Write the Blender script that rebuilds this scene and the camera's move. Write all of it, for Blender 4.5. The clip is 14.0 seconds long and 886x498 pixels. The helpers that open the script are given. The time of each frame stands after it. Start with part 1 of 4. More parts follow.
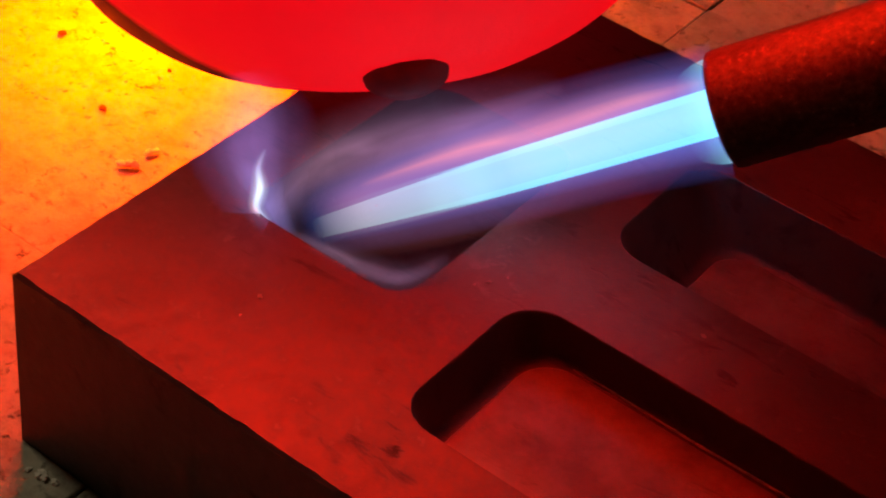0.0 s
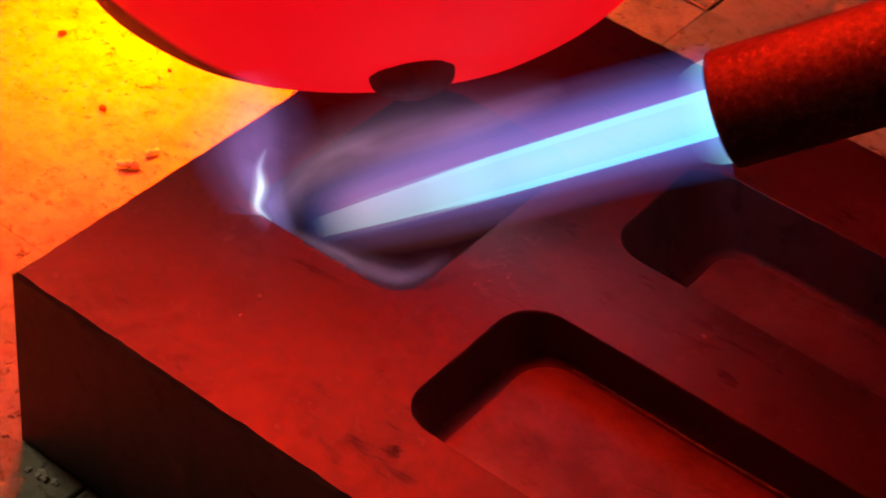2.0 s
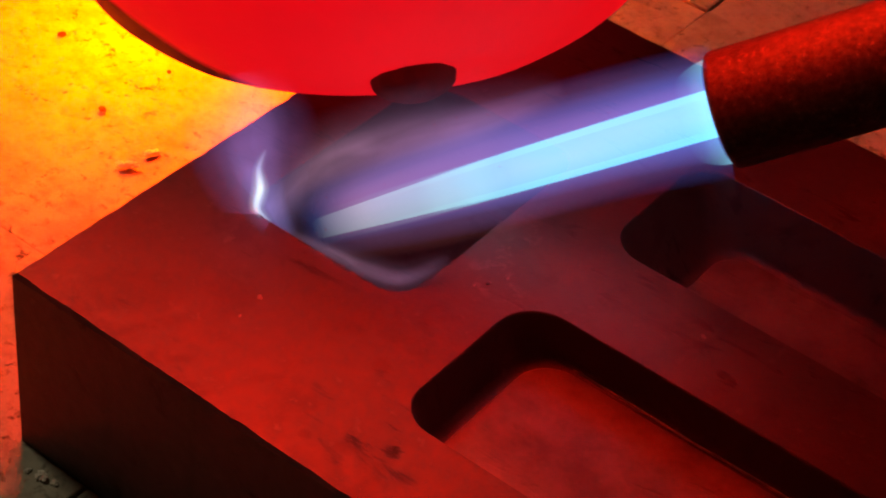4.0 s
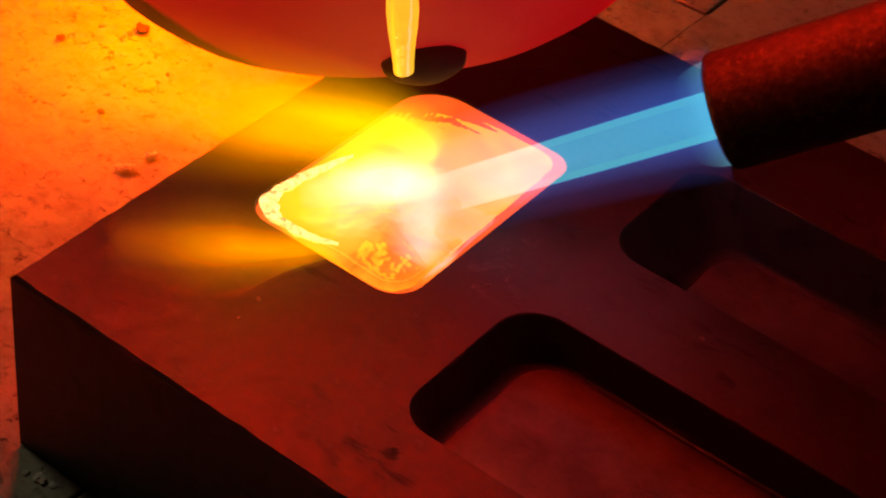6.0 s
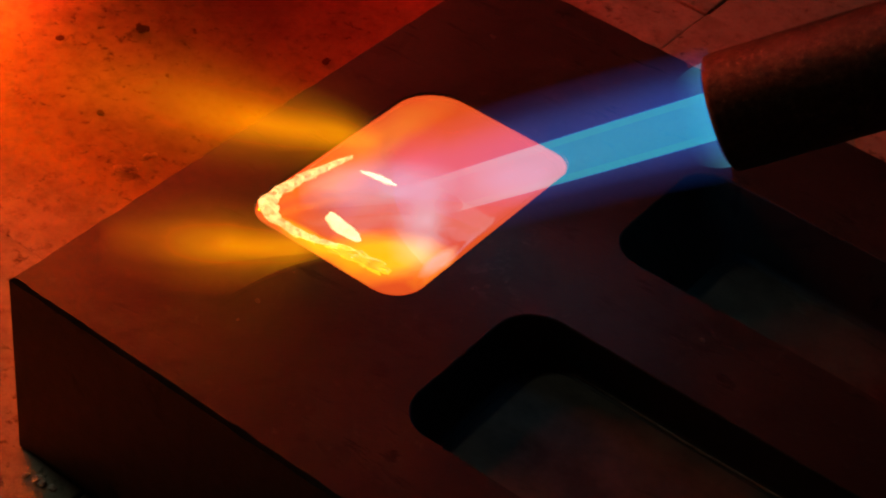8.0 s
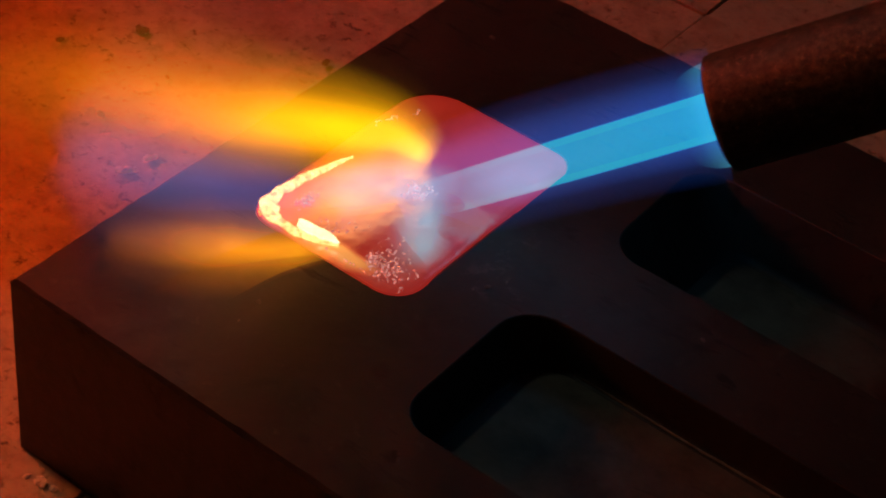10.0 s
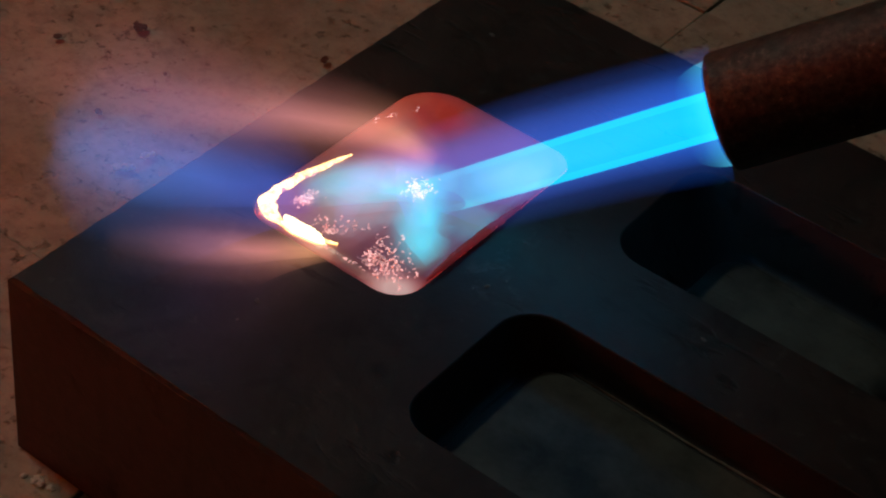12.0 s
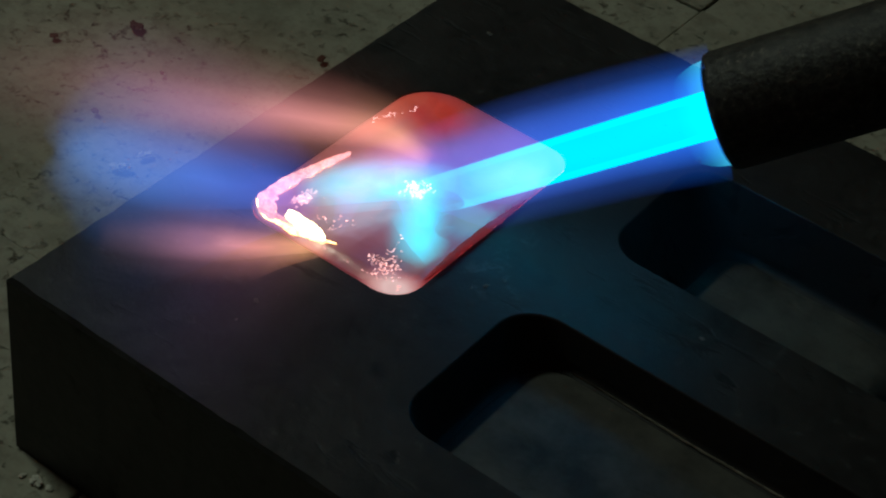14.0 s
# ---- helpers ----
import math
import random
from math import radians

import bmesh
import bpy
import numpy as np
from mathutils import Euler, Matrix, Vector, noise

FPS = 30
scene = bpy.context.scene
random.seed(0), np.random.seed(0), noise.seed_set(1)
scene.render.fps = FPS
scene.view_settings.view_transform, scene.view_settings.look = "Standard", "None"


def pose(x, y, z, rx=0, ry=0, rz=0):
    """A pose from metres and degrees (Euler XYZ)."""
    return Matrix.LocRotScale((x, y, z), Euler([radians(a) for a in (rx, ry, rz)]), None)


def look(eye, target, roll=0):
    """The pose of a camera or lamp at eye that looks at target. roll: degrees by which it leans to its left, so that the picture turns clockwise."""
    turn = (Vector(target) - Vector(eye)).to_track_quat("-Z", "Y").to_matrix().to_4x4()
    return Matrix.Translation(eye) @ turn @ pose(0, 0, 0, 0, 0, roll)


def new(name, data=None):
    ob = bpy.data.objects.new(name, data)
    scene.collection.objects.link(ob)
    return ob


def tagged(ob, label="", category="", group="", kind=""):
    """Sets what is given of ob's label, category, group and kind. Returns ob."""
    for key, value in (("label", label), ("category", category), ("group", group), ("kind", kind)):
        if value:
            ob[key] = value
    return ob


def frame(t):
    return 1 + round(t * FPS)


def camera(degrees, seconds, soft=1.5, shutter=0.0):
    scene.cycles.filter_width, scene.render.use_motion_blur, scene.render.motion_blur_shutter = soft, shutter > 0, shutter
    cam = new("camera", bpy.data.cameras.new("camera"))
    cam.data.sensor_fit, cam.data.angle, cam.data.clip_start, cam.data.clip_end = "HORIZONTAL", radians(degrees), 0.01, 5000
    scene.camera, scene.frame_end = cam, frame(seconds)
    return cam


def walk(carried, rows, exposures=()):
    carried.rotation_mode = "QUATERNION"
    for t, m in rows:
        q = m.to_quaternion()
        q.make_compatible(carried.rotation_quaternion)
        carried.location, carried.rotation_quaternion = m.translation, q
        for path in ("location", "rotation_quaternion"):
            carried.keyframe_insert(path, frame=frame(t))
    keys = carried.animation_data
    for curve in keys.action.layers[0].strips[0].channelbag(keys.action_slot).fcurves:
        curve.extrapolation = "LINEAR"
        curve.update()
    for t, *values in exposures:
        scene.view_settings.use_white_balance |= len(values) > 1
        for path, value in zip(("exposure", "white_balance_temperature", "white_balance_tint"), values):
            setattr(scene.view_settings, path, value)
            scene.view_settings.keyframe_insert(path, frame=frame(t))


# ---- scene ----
cam = camera(27.0, 14.0, soft=2.1)
walk(cam, [
    (0.0, pose(0.2481, -0.2122, 0.3547, 48.691, -6.209, 37.378)),
    (3.2, pose(0.2481, -0.2122, 0.3547, 48.691, -6.209, 37.378)),
    (5.5, pose(0.2484, -0.2127, 0.3537, 48.936, -6.188, 37.278)),
    (6.0, pose(0.2486, -0.2126, 0.3536, 48.938, -6.218, 37.326)),
    (6.5, pose(0.2488, -0.2104, 0.3536, 48.818, -6.080, 37.505)),
    (7.0, pose(0.2489, -0.2100, 0.3534, 48.805, -5.964, 37.463)),
    (7.5, pose(0.2483, -0.2121, 0.3538, 48.880, -6.154, 37.300)),
    (8.0, pose(0.2484, -0.2114, 0.3538, 48.886, -6.127, 37.329)),
    (10.5, pose(0.2483, -0.2122, 0.3542, 48.931, -6.066, 37.209)),
    (11.0, pose(0.2479, -0.2121, 0.3543, 48.758, -6.226, 37.443)),
    (11.5, pose(0.2461, -0.2107, 0.3543, 48.700, -6.156, 37.209)),
    (12.0, pose(0.2465, -0.2108, 0.3530, 48.806, -6.211, 37.201)),
    (12.5, pose(0.2456, -0.2098, 0.3533, 48.608, -6.116, 37.097)),
    (13.0, pose(0.2452, -0.2101, 0.3529, 48.627, -6.245, 37.169)),
    (13.5, pose(0.2451, -0.2102, 0.3527, 48.665, -6.178, 37.080)),
    (14.0, pose(0.2449, -0.2115, 0.3533, 48.739, -6.327, 36.964)),
], exposures=[(0.0, 0.02, 8600, 29), (3.2, 0.02, 8600, 29), (5.3, -0.6, 8500, 25), (5.7, -0.85, 8300, 23), (6.0, -1.2, 8100, 20), (6.5, -1.6, 7900, 16), (7.1, -1.62, 7500, 16), (7.6, -1.6, 7200, 14), (8.2, -1.7, 7000, 13), (10.3, -1.3, 6500, 9), (11.5, -0.7, 6300, 8), (12.5, -0.1, 5950, 2), (14.0, 0.1, 5800, -2)])
scene.cycles.transparent_max_bounces = 40

# ---- world and room light ----
world = bpy.data.worlds.new("workshop_dark")
scene.world = world
world.use_nodes = True
world.node_tree.nodes["Background"].inputs[0].default_value = (0.6, 0.62, 0.6, 1)
world.node_tree.nodes["Background"].inputs[1].default_value = 0.035

lamp_data = bpy.data.lights.new("ceiling_tube_light", "AREA")
lamp_data.shape, lamp_data.size, lamp_data.size_y = "RECTANGLE", 0.38, 0.09
lamp_data.energy, lamp_data.color = 6.6, (0.95, 1.0, 0.80)
lamp = new("ceiling_tube_light", lamp_data)
lamp.matrix_world = look((-1.45, 0.20, 1.62), (0.05, 0.1, 0.0))

H = 0.0575          # height of the mould
VIEW = Vector((0.40, -0.64, 0.656))
LEFT = Vector((-0.848, -0.529, 0.0))
FRONT = Vector((0.529, -0.848, 0.0))


# ---- materials ----
WALL_HOT, BACK_HOT = 40.0, 400.0     # glow of the crucible's upper wall and far side, boosted to light the bench


def material(name, base=(0.5, 0.5, 0.5), rough=0.5, metal=0.0):
    m = bpy.data.materials.new(name)
    m.use_nodes = True
    b = m.node_tree.nodes["Principled BSDF"]
    b.inputs["Base Color"].default_value = (*base, 1)
    b.inputs["Roughness"].default_value = rough
    b.inputs["Metallic"].default_value = metal
    return m, m.node_tree, b


def node(tree, kind, **inputs):
    n = tree.nodes.new(kind)
    for key, value in inputs.items():
        n.inputs[key.replace("_", " ")].default_value = value
    return n


def ramp(tree, source, stops):
    n = tree.nodes.new("ShaderNodeValToRGB")
    e = n.color_ramp.elements
    while len(e) < len(stops):
        e.new(0.5)
    for el, (p, c) in zip(e, stops):
        el.position = p
        el.color = (*c, 1) if isinstance(c, tuple) else (c, c, c, 1)
    tree.links.new(source, n.inputs["Fac"])
    return n.outputs["Color"]


def noise_tex(tree, scale, detail=6, rough=0.6, space="Object", distortion=0.0):
    co = tree.nodes.new("ShaderNodeTexCoord")
    n = node(tree, "ShaderNodeTexNoise", Scale=scale, Detail=detail, Roughness=rough, Distortion=distortion)
    tree.links.new(co.outputs[space], n.inputs["Vector"])
    return n.outputs["Fac"]


def math_node(tree, op, a, b=0.0, clamp=False):
    n = tree.nodes.new("ShaderNodeMath")
    n.operation, n.use_clamp = op, clamp
    for i, v in enumerate((a, b)):
        if isinstance(v, (int, float)):
            n.inputs[i].default_value = v
        else:
            tree.links.new(v, n.inputs[i])
    return n.outputs[0]


def mix(tree, fac, a, b, blend="MIX"):
    n = tree.nodes.new("ShaderNodeMix")
    n.data_type, n.blend_type = "RGBA", blend
    for i, v in ((0, fac), (6, a), (7, b)):
        if isinstance(v, (int, float)):
            n.inputs[i].default_value = v
        elif isinstance(v, tuple):
            n.inputs[i].default_value = (*v, 1)
        else:
            tree.links.new(v, n.inputs[i])
    return n.outputs[2]


def bump(tree, bsdf, height, strength, distance):
    n = node(tree, "ShaderNodeBump", Strength=strength, Distance=distance)
    tree.links.new(height, n.inputs["Height"])
    tree.links.new(n.outputs["Normal"], bsdf.inputs["Normal"])


def graphite(name="worn_graphite", residue=False):
    m, t, b = material(name, (0.03, 0.03, 0.03), 0.42)
    big, fine = noise_tex(t, 22, 4), noise_tex(t, 240, 6)
    stains = noise_tex(t, 48, 5, 0.6, distortion=0.6)
    co = t.nodes.new("ShaderNodeTexCoord")
    mp = t.nodes.new("ShaderNodeMapping")
    mp.inputs["Rotation"].default_value = (0, 0, radians(-30))
    mp.inputs["Scale"].default_value = (55, 210, 60)
    t.links.new(co.outputs["Object"], mp.inputs["Vector"])
    smear = node(t, "ShaderNodeTexNoise", Scale=1.0, Detail=4.0, Roughness=0.6, Distortion=0.5)
    t.links.new(mp.outputs[0], smear.inputs["Vector"])
    strokes = math_node(t, "MULTIPLY", ramp(t, smear.outputs["Fac"], [(0.58, 0.0), (0.66, 1.0)]), ramp(t, big, [(0.45, 0.0), (0.6, 1.0)]))
    c = ramp(t, big, [(0.3, (0.0130, 0.0115, 0.0110)), (0.7, (0.030, 0.0262, 0.0250))])
    c = mix(t, ramp(t, stains, [(0.56, 0.0), (0.66, 0.75)]), c, (0.006, 0.0057, 0.0055))
    c = mix(t, ramp(t, fine, [(0.62, 0.0), (0.74, 0.5)]), c, (0.07, 0.066, 0.062))
    c = mix(t, strokes, c, (0.004, 0.004, 0.004))
    if not residue:
        # soot marks: place, half length, half width, direction
        for x, y, a, w, turn in ((0.0225, 0.0134, 0.0108, 0.0083, 29), (0.0339, 0.0084, 0.0093, 0.0021, 60), (0.0457, 0.0051, 0.0057, 0.0018, 47), (0.0578, 0.0017, 0.0028, 0.0013, 61),
                                 (0.0420, 0.0303, 0.0056, 0.0074, 39), (0.0824, 0.0081, 0.0015, 0.0018, 50), (0.0813, 0.0362, 0.0019, 0.0025, 44), (0.0686, 0.0414, 0.0046, 0.0034, 38), (0.0655, 0.0157, 0.0048, 0.0016, 49)):
            spot = t.nodes.new("ShaderNodeMapping")
            spot.vector_type = "TEXTURE"
            spot.inputs["Location"].default_value = (x, y, 0)
            spot.inputs["Rotation"].default_value = (0, 0, radians(turn))
            spot.inputs["Scale"].default_value = (a, w, 1.0)
            t.links.new(co.outputs["Object"], spot.inputs["Vector"])
            size = t.nodes.new("ShaderNodeVectorMath")
            size.operation = "LENGTH"
            t.links.new(spot.outputs[0], size.inputs[0])
            r = math_node(t, "ADD", size.outputs["Value"], math_node(t, "MULTIPLY", math_node(t, "SUBTRACT", stains, 0.5), 2.4))
            c = mix(t, ramp(t, math_node(t, "MULTIPLY", r, 0.5), [(0.25, 0.8), (0.62, 0.0)]), c, (0.005, 0.0046, 0.0045))
    if not residue:
        # pale ash by the cavity that is poured, and thin scuffs all over
        for x, y, a, w in ((0.0835, 0.0775, 0.011, 0.007), (0.0800, 0.0900, 0.004, 0.016)):
            spot = t.nodes.new("ShaderNodeMapping")
            spot.vector_type = "TEXTURE"
            spot.inputs["Location"].default_value = (x, y, 0)
            spot.inputs["Scale"].default_value = (a, w, 1.0)
            t.links.new(co.outputs["Object"], spot.inputs["Vector"])
            size = t.nodes.new("ShaderNodeVectorMath")
            size.operation = "LENGTH"
            t.links.new(spot.outputs[0], size.inputs[0])
            near = ramp(t, math_node(t, "MULTIPLY", size.outputs["Value"], 0.5), [(0.1, 0.75), (0.5, 0.0)])
            ash = ramp(t, noise_tex(t, 170, 6, 0.7, distortion=0.5), [(0.50, 0.0), (0.64, 1.0)])
            c = mix(t, math_node(t, "MULTIPLY", near, ash), c, (0.13, 0.12, 0.11))
        scuff = math_node(t, "MULTIPLY", ramp(t, noise_tex(t, 90, 6, 0.7), [(0.56, 0.0), (0.70, 0.45)]), ramp(t, noise_tex(t, 16, 3), [(0.4, 0.0), (0.6, 1.0)]))
        c = mix(t, scuff, c, (0.055, 0.050, 0.047))
    if residue:
        c = mix(t, ramp(t, noise_tex(t, 35, 5, 0.65), [(0.36, 0.1), (0.62, 0.95)]), c, (0.105, 0.10, 0.085))
    t.links.new(c, b.inputs["Base Color"])
    rough = ramp(t, mix(t, 0.5, big, fine), [(0.3, 0.40), (0.7, 0.62)])
    t.links.new(mix(t, strokes, rough, (0.8, 0.8, 0.8)), b.inputs["Roughness"])
    b.inputs["IOR"].default_value = 1.55
    b.inputs["Specular IOR Level"].default_value = 0.4
    bump(t, b, math_node(t, "SUBTRACT", fine, strokes), 0.3, 0.0006)
    return m


def refractory():
    m, t, b = material("scorched_refractory", (0.3, 0.28, 0.22), 0.85)
    big, fine, pits = noise_tex(t, 9, 4), noise_tex(t, 190, 6, 0.7), noise_tex(t, 230, 6, 0.68, distortion=0.3)
    zones = noise_tex(t, 17, 5, 0.65)
    c = ramp(t, big, [(0.3, (0.28, 0.26, 0.20)), (0.7, (0.50, 0.47, 0.37))])
    c = mix(t, ramp(t, noise_tex(t, 70, 5, 0.65), [(0.45, 0.0), (0.65, 0.5)]), c, (0.22, 0.19, 0.14))
    c = mix(t, ramp(t, fine, [(0.5, 0.0), (0.75, 0.6)]), c, (0.15, 0.13, 0.10))
    pit = math_node(t, "MULTIPLY", ramp(t, pits, [(0.56, 0.0), (0.66, 1.0)]), ramp(t, zones, [(0.42, 0.12), (0.57, 1.0)]))
    c = mix(t, pit, c, (0.105, 0.085, 0.06))
    c = mix(t, ramp(t, noise_tex(t, 38, 6, 0.7), [(0.52, 0.0), (0.72, 0.55)]), c, (0.16, 0.14, 0.10))
    t.links.new(c, b.inputs["Base Color"])
    h = math_node(t, "SUBTRACT", math_node(t, "MULTIPLY", fine, 0.5), pit)
    bump(t, b, h, 0.6, 0.0012)
    return m


def scaled_steel():
    m, t, b = material("heat_scaled_steel", (0.05, 0.045, 0.04), 0.4, 0.12)
    b.inputs["Specular IOR Level"].default_value = 0.4
    fine, big, worn = noise_tex(t, 520, 6, 0.7), noise_tex(t, 60, 4), noise_tex(t, 110, 4, 0.6)
    c = ramp(t, fine, [(0.40, (0.014, 0.013, 0.012)), (0.62, (0.06, 0.054, 0.045)), (0.74, (0.20, 0.18, 0.13))])
    # worn bare flecks, whose pale colour also stands in for speckled lamp glints
    bare = math_node(t, "MULTIPLY", ramp(t, worn, [(0.66, 0.0), (0.72, 1.0)]), ramp(t, fine, [(0.52, 0.0), (0.62, 0.7)]))
    c = mix(t, bare, c, (0.40, 0.33, 0.26))
    t.links.new(c, b.inputs["Base Color"])
    t.links.new(ramp(t, big, [(0.3, 0.36), (0.7, 0.52)]), b.inputs["Roughness"])
    bump(t, b, fine, 0.5, 0.0008)
    return m


def plain(name, base, rough, scale=20.0):
    m, t, b = material(name, base, rough)
    n = noise_tex(t, scale, 5)
    t.links.new(ramp(t, n, [(0.3, tuple(v * 0.7 for v in base)), (0.7, tuple(min(1, v * 1.2) for v in base))]), b.inputs["Base Color"])
    bump(t, b, n, 0.2, 0.002)
    return m


def hot_wall():
    """Crucible wall: cherry red near the foot; the unseen upper wall and far side glow far brighter to light the bench.
    """
    m, t, b = material("red_hot_crucible_wall", (0.05, 0.04, 0.04), 0.8)
    co = t.nodes.new("ShaderNodeTexCoord")
    s = t.nodes.new("ShaderNodeSeparateXYZ")
    t.links.new(co.outputs["Object"], s.inputs[0])
    up = math_node(t, "MULTIPLY", s.outputs["Z"], 5.0)
    far_side = math_node(t, "SUBTRACT", math_node(t, "MULTIPLY", s.outputs["Y"], 3.0), math_node(t, "MULTIPLY", s.outputs["X"], 6.0))
    back = ramp(t, math_node(t, "ADD", far_side, 0.5), [(0.76, 0.0), (1.0, 1.0)])
    high = ramp(t, up, [(0.36, 0.0), (0.52, 1.0)])
    foot = ramp(t, up, [(0.012, 1.0), (0.03, 0.0)])
    col = mix(t, high, (1.0, 0.009, 0.014), (1.0, 0.022, 0.008))
    hot = math_node(t, "MULTIPLY", back, math_node(t, "MAXIMUM", high, foot))
    col = mix(t, math_node(t, "MAXIMUM", hot, math_node(t, "MULTIPLY", back, ramp(t, up, [(0.16, 1.0), (0.30, 0.0)]))), col, (1.0, 0.115, 0.003))
    scale = math_node(t, "ADD", math_node(t, "MULTIPLY", noise_tex(t, 30, 4), 0.3), 0.85)
    cool = ramp(t, math_node(t, "ADD", far_side, 0.5), [(0.0, 0.85), (0.45, 1.0)])
    power = math_node(t, "ADD", math_node(t, "MULTIPLY", math_node(t, "MULTIPLY", high, cool), WALL_HOT * 1.1), 0.74)
    # extra glow on the hidden foot and flank, added to turn the bench yellow
    below = math_node(t, "MULTIPLY", math_node(t, "MULTIPLY", back, foot), BACK_HOT * 0.65)
    beside = math_node(t, "MULTIPLY", math_node(t, "MULTIPLY", back, high), BACK_HOT * 0.09)
    low = ramp(t, up, [(0.16, 1.0), (0.30, 0.0)])
    flank = math_node(t, "MULTIPLY", math_node(t, "MULTIPLY", ramp(t, math_node(t, "ADD", far_side, 0.5), [(0.9, 0.0), (1.0, 1.0)]), low), BACK_HOT * 0.55)
    below = math_node(t, "ADD", below, flank)
    power = math_node(t, "ADD", power, math_node(t, "ADD", below, beside))
    power = math_node(t, "MULTIPLY", power, scale)
    edge = math_node(t, "ADD", math_node(t, "MULTIPLY", s.outputs["Z"], 50.0), math_node(t, "MULTIPLY", s.outputs["X"], 17.5))
    edge = math_node(t, "ADD", edge, math_node(t, "MULTIPLY", noise_tex(t, 90, 4), 0.16))
    crust = ramp(t, math_node(t, "ADD", edge, 0.12), [(0.30, 0.05), (0.46, 1.0)])
    crust = math_node(t, "MAXIMUM", crust, math_node(t, "MAXIMUM", high, foot))
    power = math_node(t, "MULTIPLY", power, crust)
    t.links.new(col, b.inputs["Emission Color"])
    t.links.new(power, b.inputs["Emission Strength"])
    bump(t, b, noise_tex(t, 120, 5), 0.5, 0.001)
    return m


def glow(name, base, color, strength, rough=0.5, metal=0.0, vary=0.0, scale=40.0):
    m, t, b = material(name, base, rough, metal)
    b.inputs["Emission Color"].default_value = (*color, 1)
    b.inputs["Emission Strength"].default_value = strength
    if vary:
        n = ramp(t, noise_tex(t, scale, 4), [(0.3, 1.0 - vary), (0.7, 1.0 + vary)])
        t.links.new(math_node(t, "MULTIPLY", n, strength), b.inputs["Emission Strength"])
    return m


def flame_mat(name, stops, soft=1.0, wisps=0.0, scale=(3.0, 2.0), edge=0.0):
    """Luminous gas: adds light along u by the stops (u, colour), fades across v."""
    m = bpy.data.materials.new(name)
    m.use_nodes = True
    t = m.node_tree
    t.nodes.clear()
    uv = t.nodes.new("ShaderNodeUVMap")
    s = t.nodes.new("ShaderNodeSeparateXYZ")
    t.links.new(uv.outputs[0], s.inputs[0])
    col = ramp(t, s.outputs["X"], stops)
    v = math_node(t, "ABSOLUTE", math_node(t, "SUBTRACT", math_node(t, "MULTIPLY", s.outputs["Y"], 2.0), 1.0))
    fall = math_node(t, "POWER", math_node(t, "SUBTRACT", 1.0, math_node(t, "MULTIPLY", v, v), True), 1.0 + soft)
    if edge:
        fall = math_node(t, "ADD", fall, math_node(t, "MULTIPLY", ramp(t, v, [(0.55, 0.0), (0.72, 1.0), (0.98, 0.0)]), edge))
    if wisps:
        sc = t.nodes.new("ShaderNodeVectorMath")
        sc.operation = "MULTIPLY"
        sc.inputs[1].default_value = (scale[0], scale[1], 1)
        t.links.new(uv.outputs[0], sc.inputs[0])
        n = node(t, "ShaderNodeTexNoise", Scale=1.0, Detail=3.0, Roughness=0.5, Distortion=0.4)
        t.links.new(sc.outputs[0], n.inputs["Vector"])
        fall = math_node(t, "MULTIPLY", fall, ramp(t, n.outputs["Fac"], [(0.35, 1.0 - wisps), (0.65, 1.0)]))
    em = t.nodes.new("ShaderNodeEmission")
    t.links.new(col, em.inputs[0])
    t.links.new(fall, em.inputs[1])
    add, tr, out = t.nodes.new("ShaderNodeAddShader"), t.nodes.new("ShaderNodeBsdfTransparent"), t.nodes.new("ShaderNodeOutputMaterial")
    t.links.new(em.outputs[0], add.inputs[0])
    t.links.new(tr.outputs[0], add.inputs[1])
    t.links.new(add.outputs[0], out.inputs[0])
    return m


GRAPHITE, RESIDUE, BENCH, STEEL = graphite(), graphite("residue_on_graphite", True), refractory(), scaled_steel()
WALL = plain("sooty_plaster", (0.12, 0.11, 0.10), 0.9, 4.0)
FLOOR = plain("workshop_concrete", (0.14, 0.13, 0.12), 0.9, 6.0)
CRUCIBLE = hot_wall()


# ---- mesh helpers ----
def link_mesh(name, bm, mat, parent=None, label="", smooth=False):
    me = bpy.data.meshes.new(name)
    if smooth:
        for fc in bm.faces:
            fc.smooth = True
    bm.to_mesh(me)
    bm.free()
    me.materials.append(mat)
    ob = new(name, me)
    if parent:
        ob.parent = parent
    if label:
        ob["label"] = label
    return ob


def part(name, bm, mat, parent, label="", smooth=False):
    return link_mesh(name, bm, mat, parent, label, smooth)


def box(lo, hi, bevel=0.0):
    bm = bmesh.new()
    bmesh.ops.create_cube(bm, size=1)
    lo, hi = Vector(lo), Vector(hi)
    for v in bm.verts:
        v.co = Vector([(lo[i] + hi[i]) / 2 + v.co[i] * (hi[i] - lo[i]) for i in range(3)])
    if bevel:
        bmesh.ops.bevel(bm, geom=list(bm.edges), offset=bevel, segments=2, affect="EDGES", profile=0.5)
    return bm


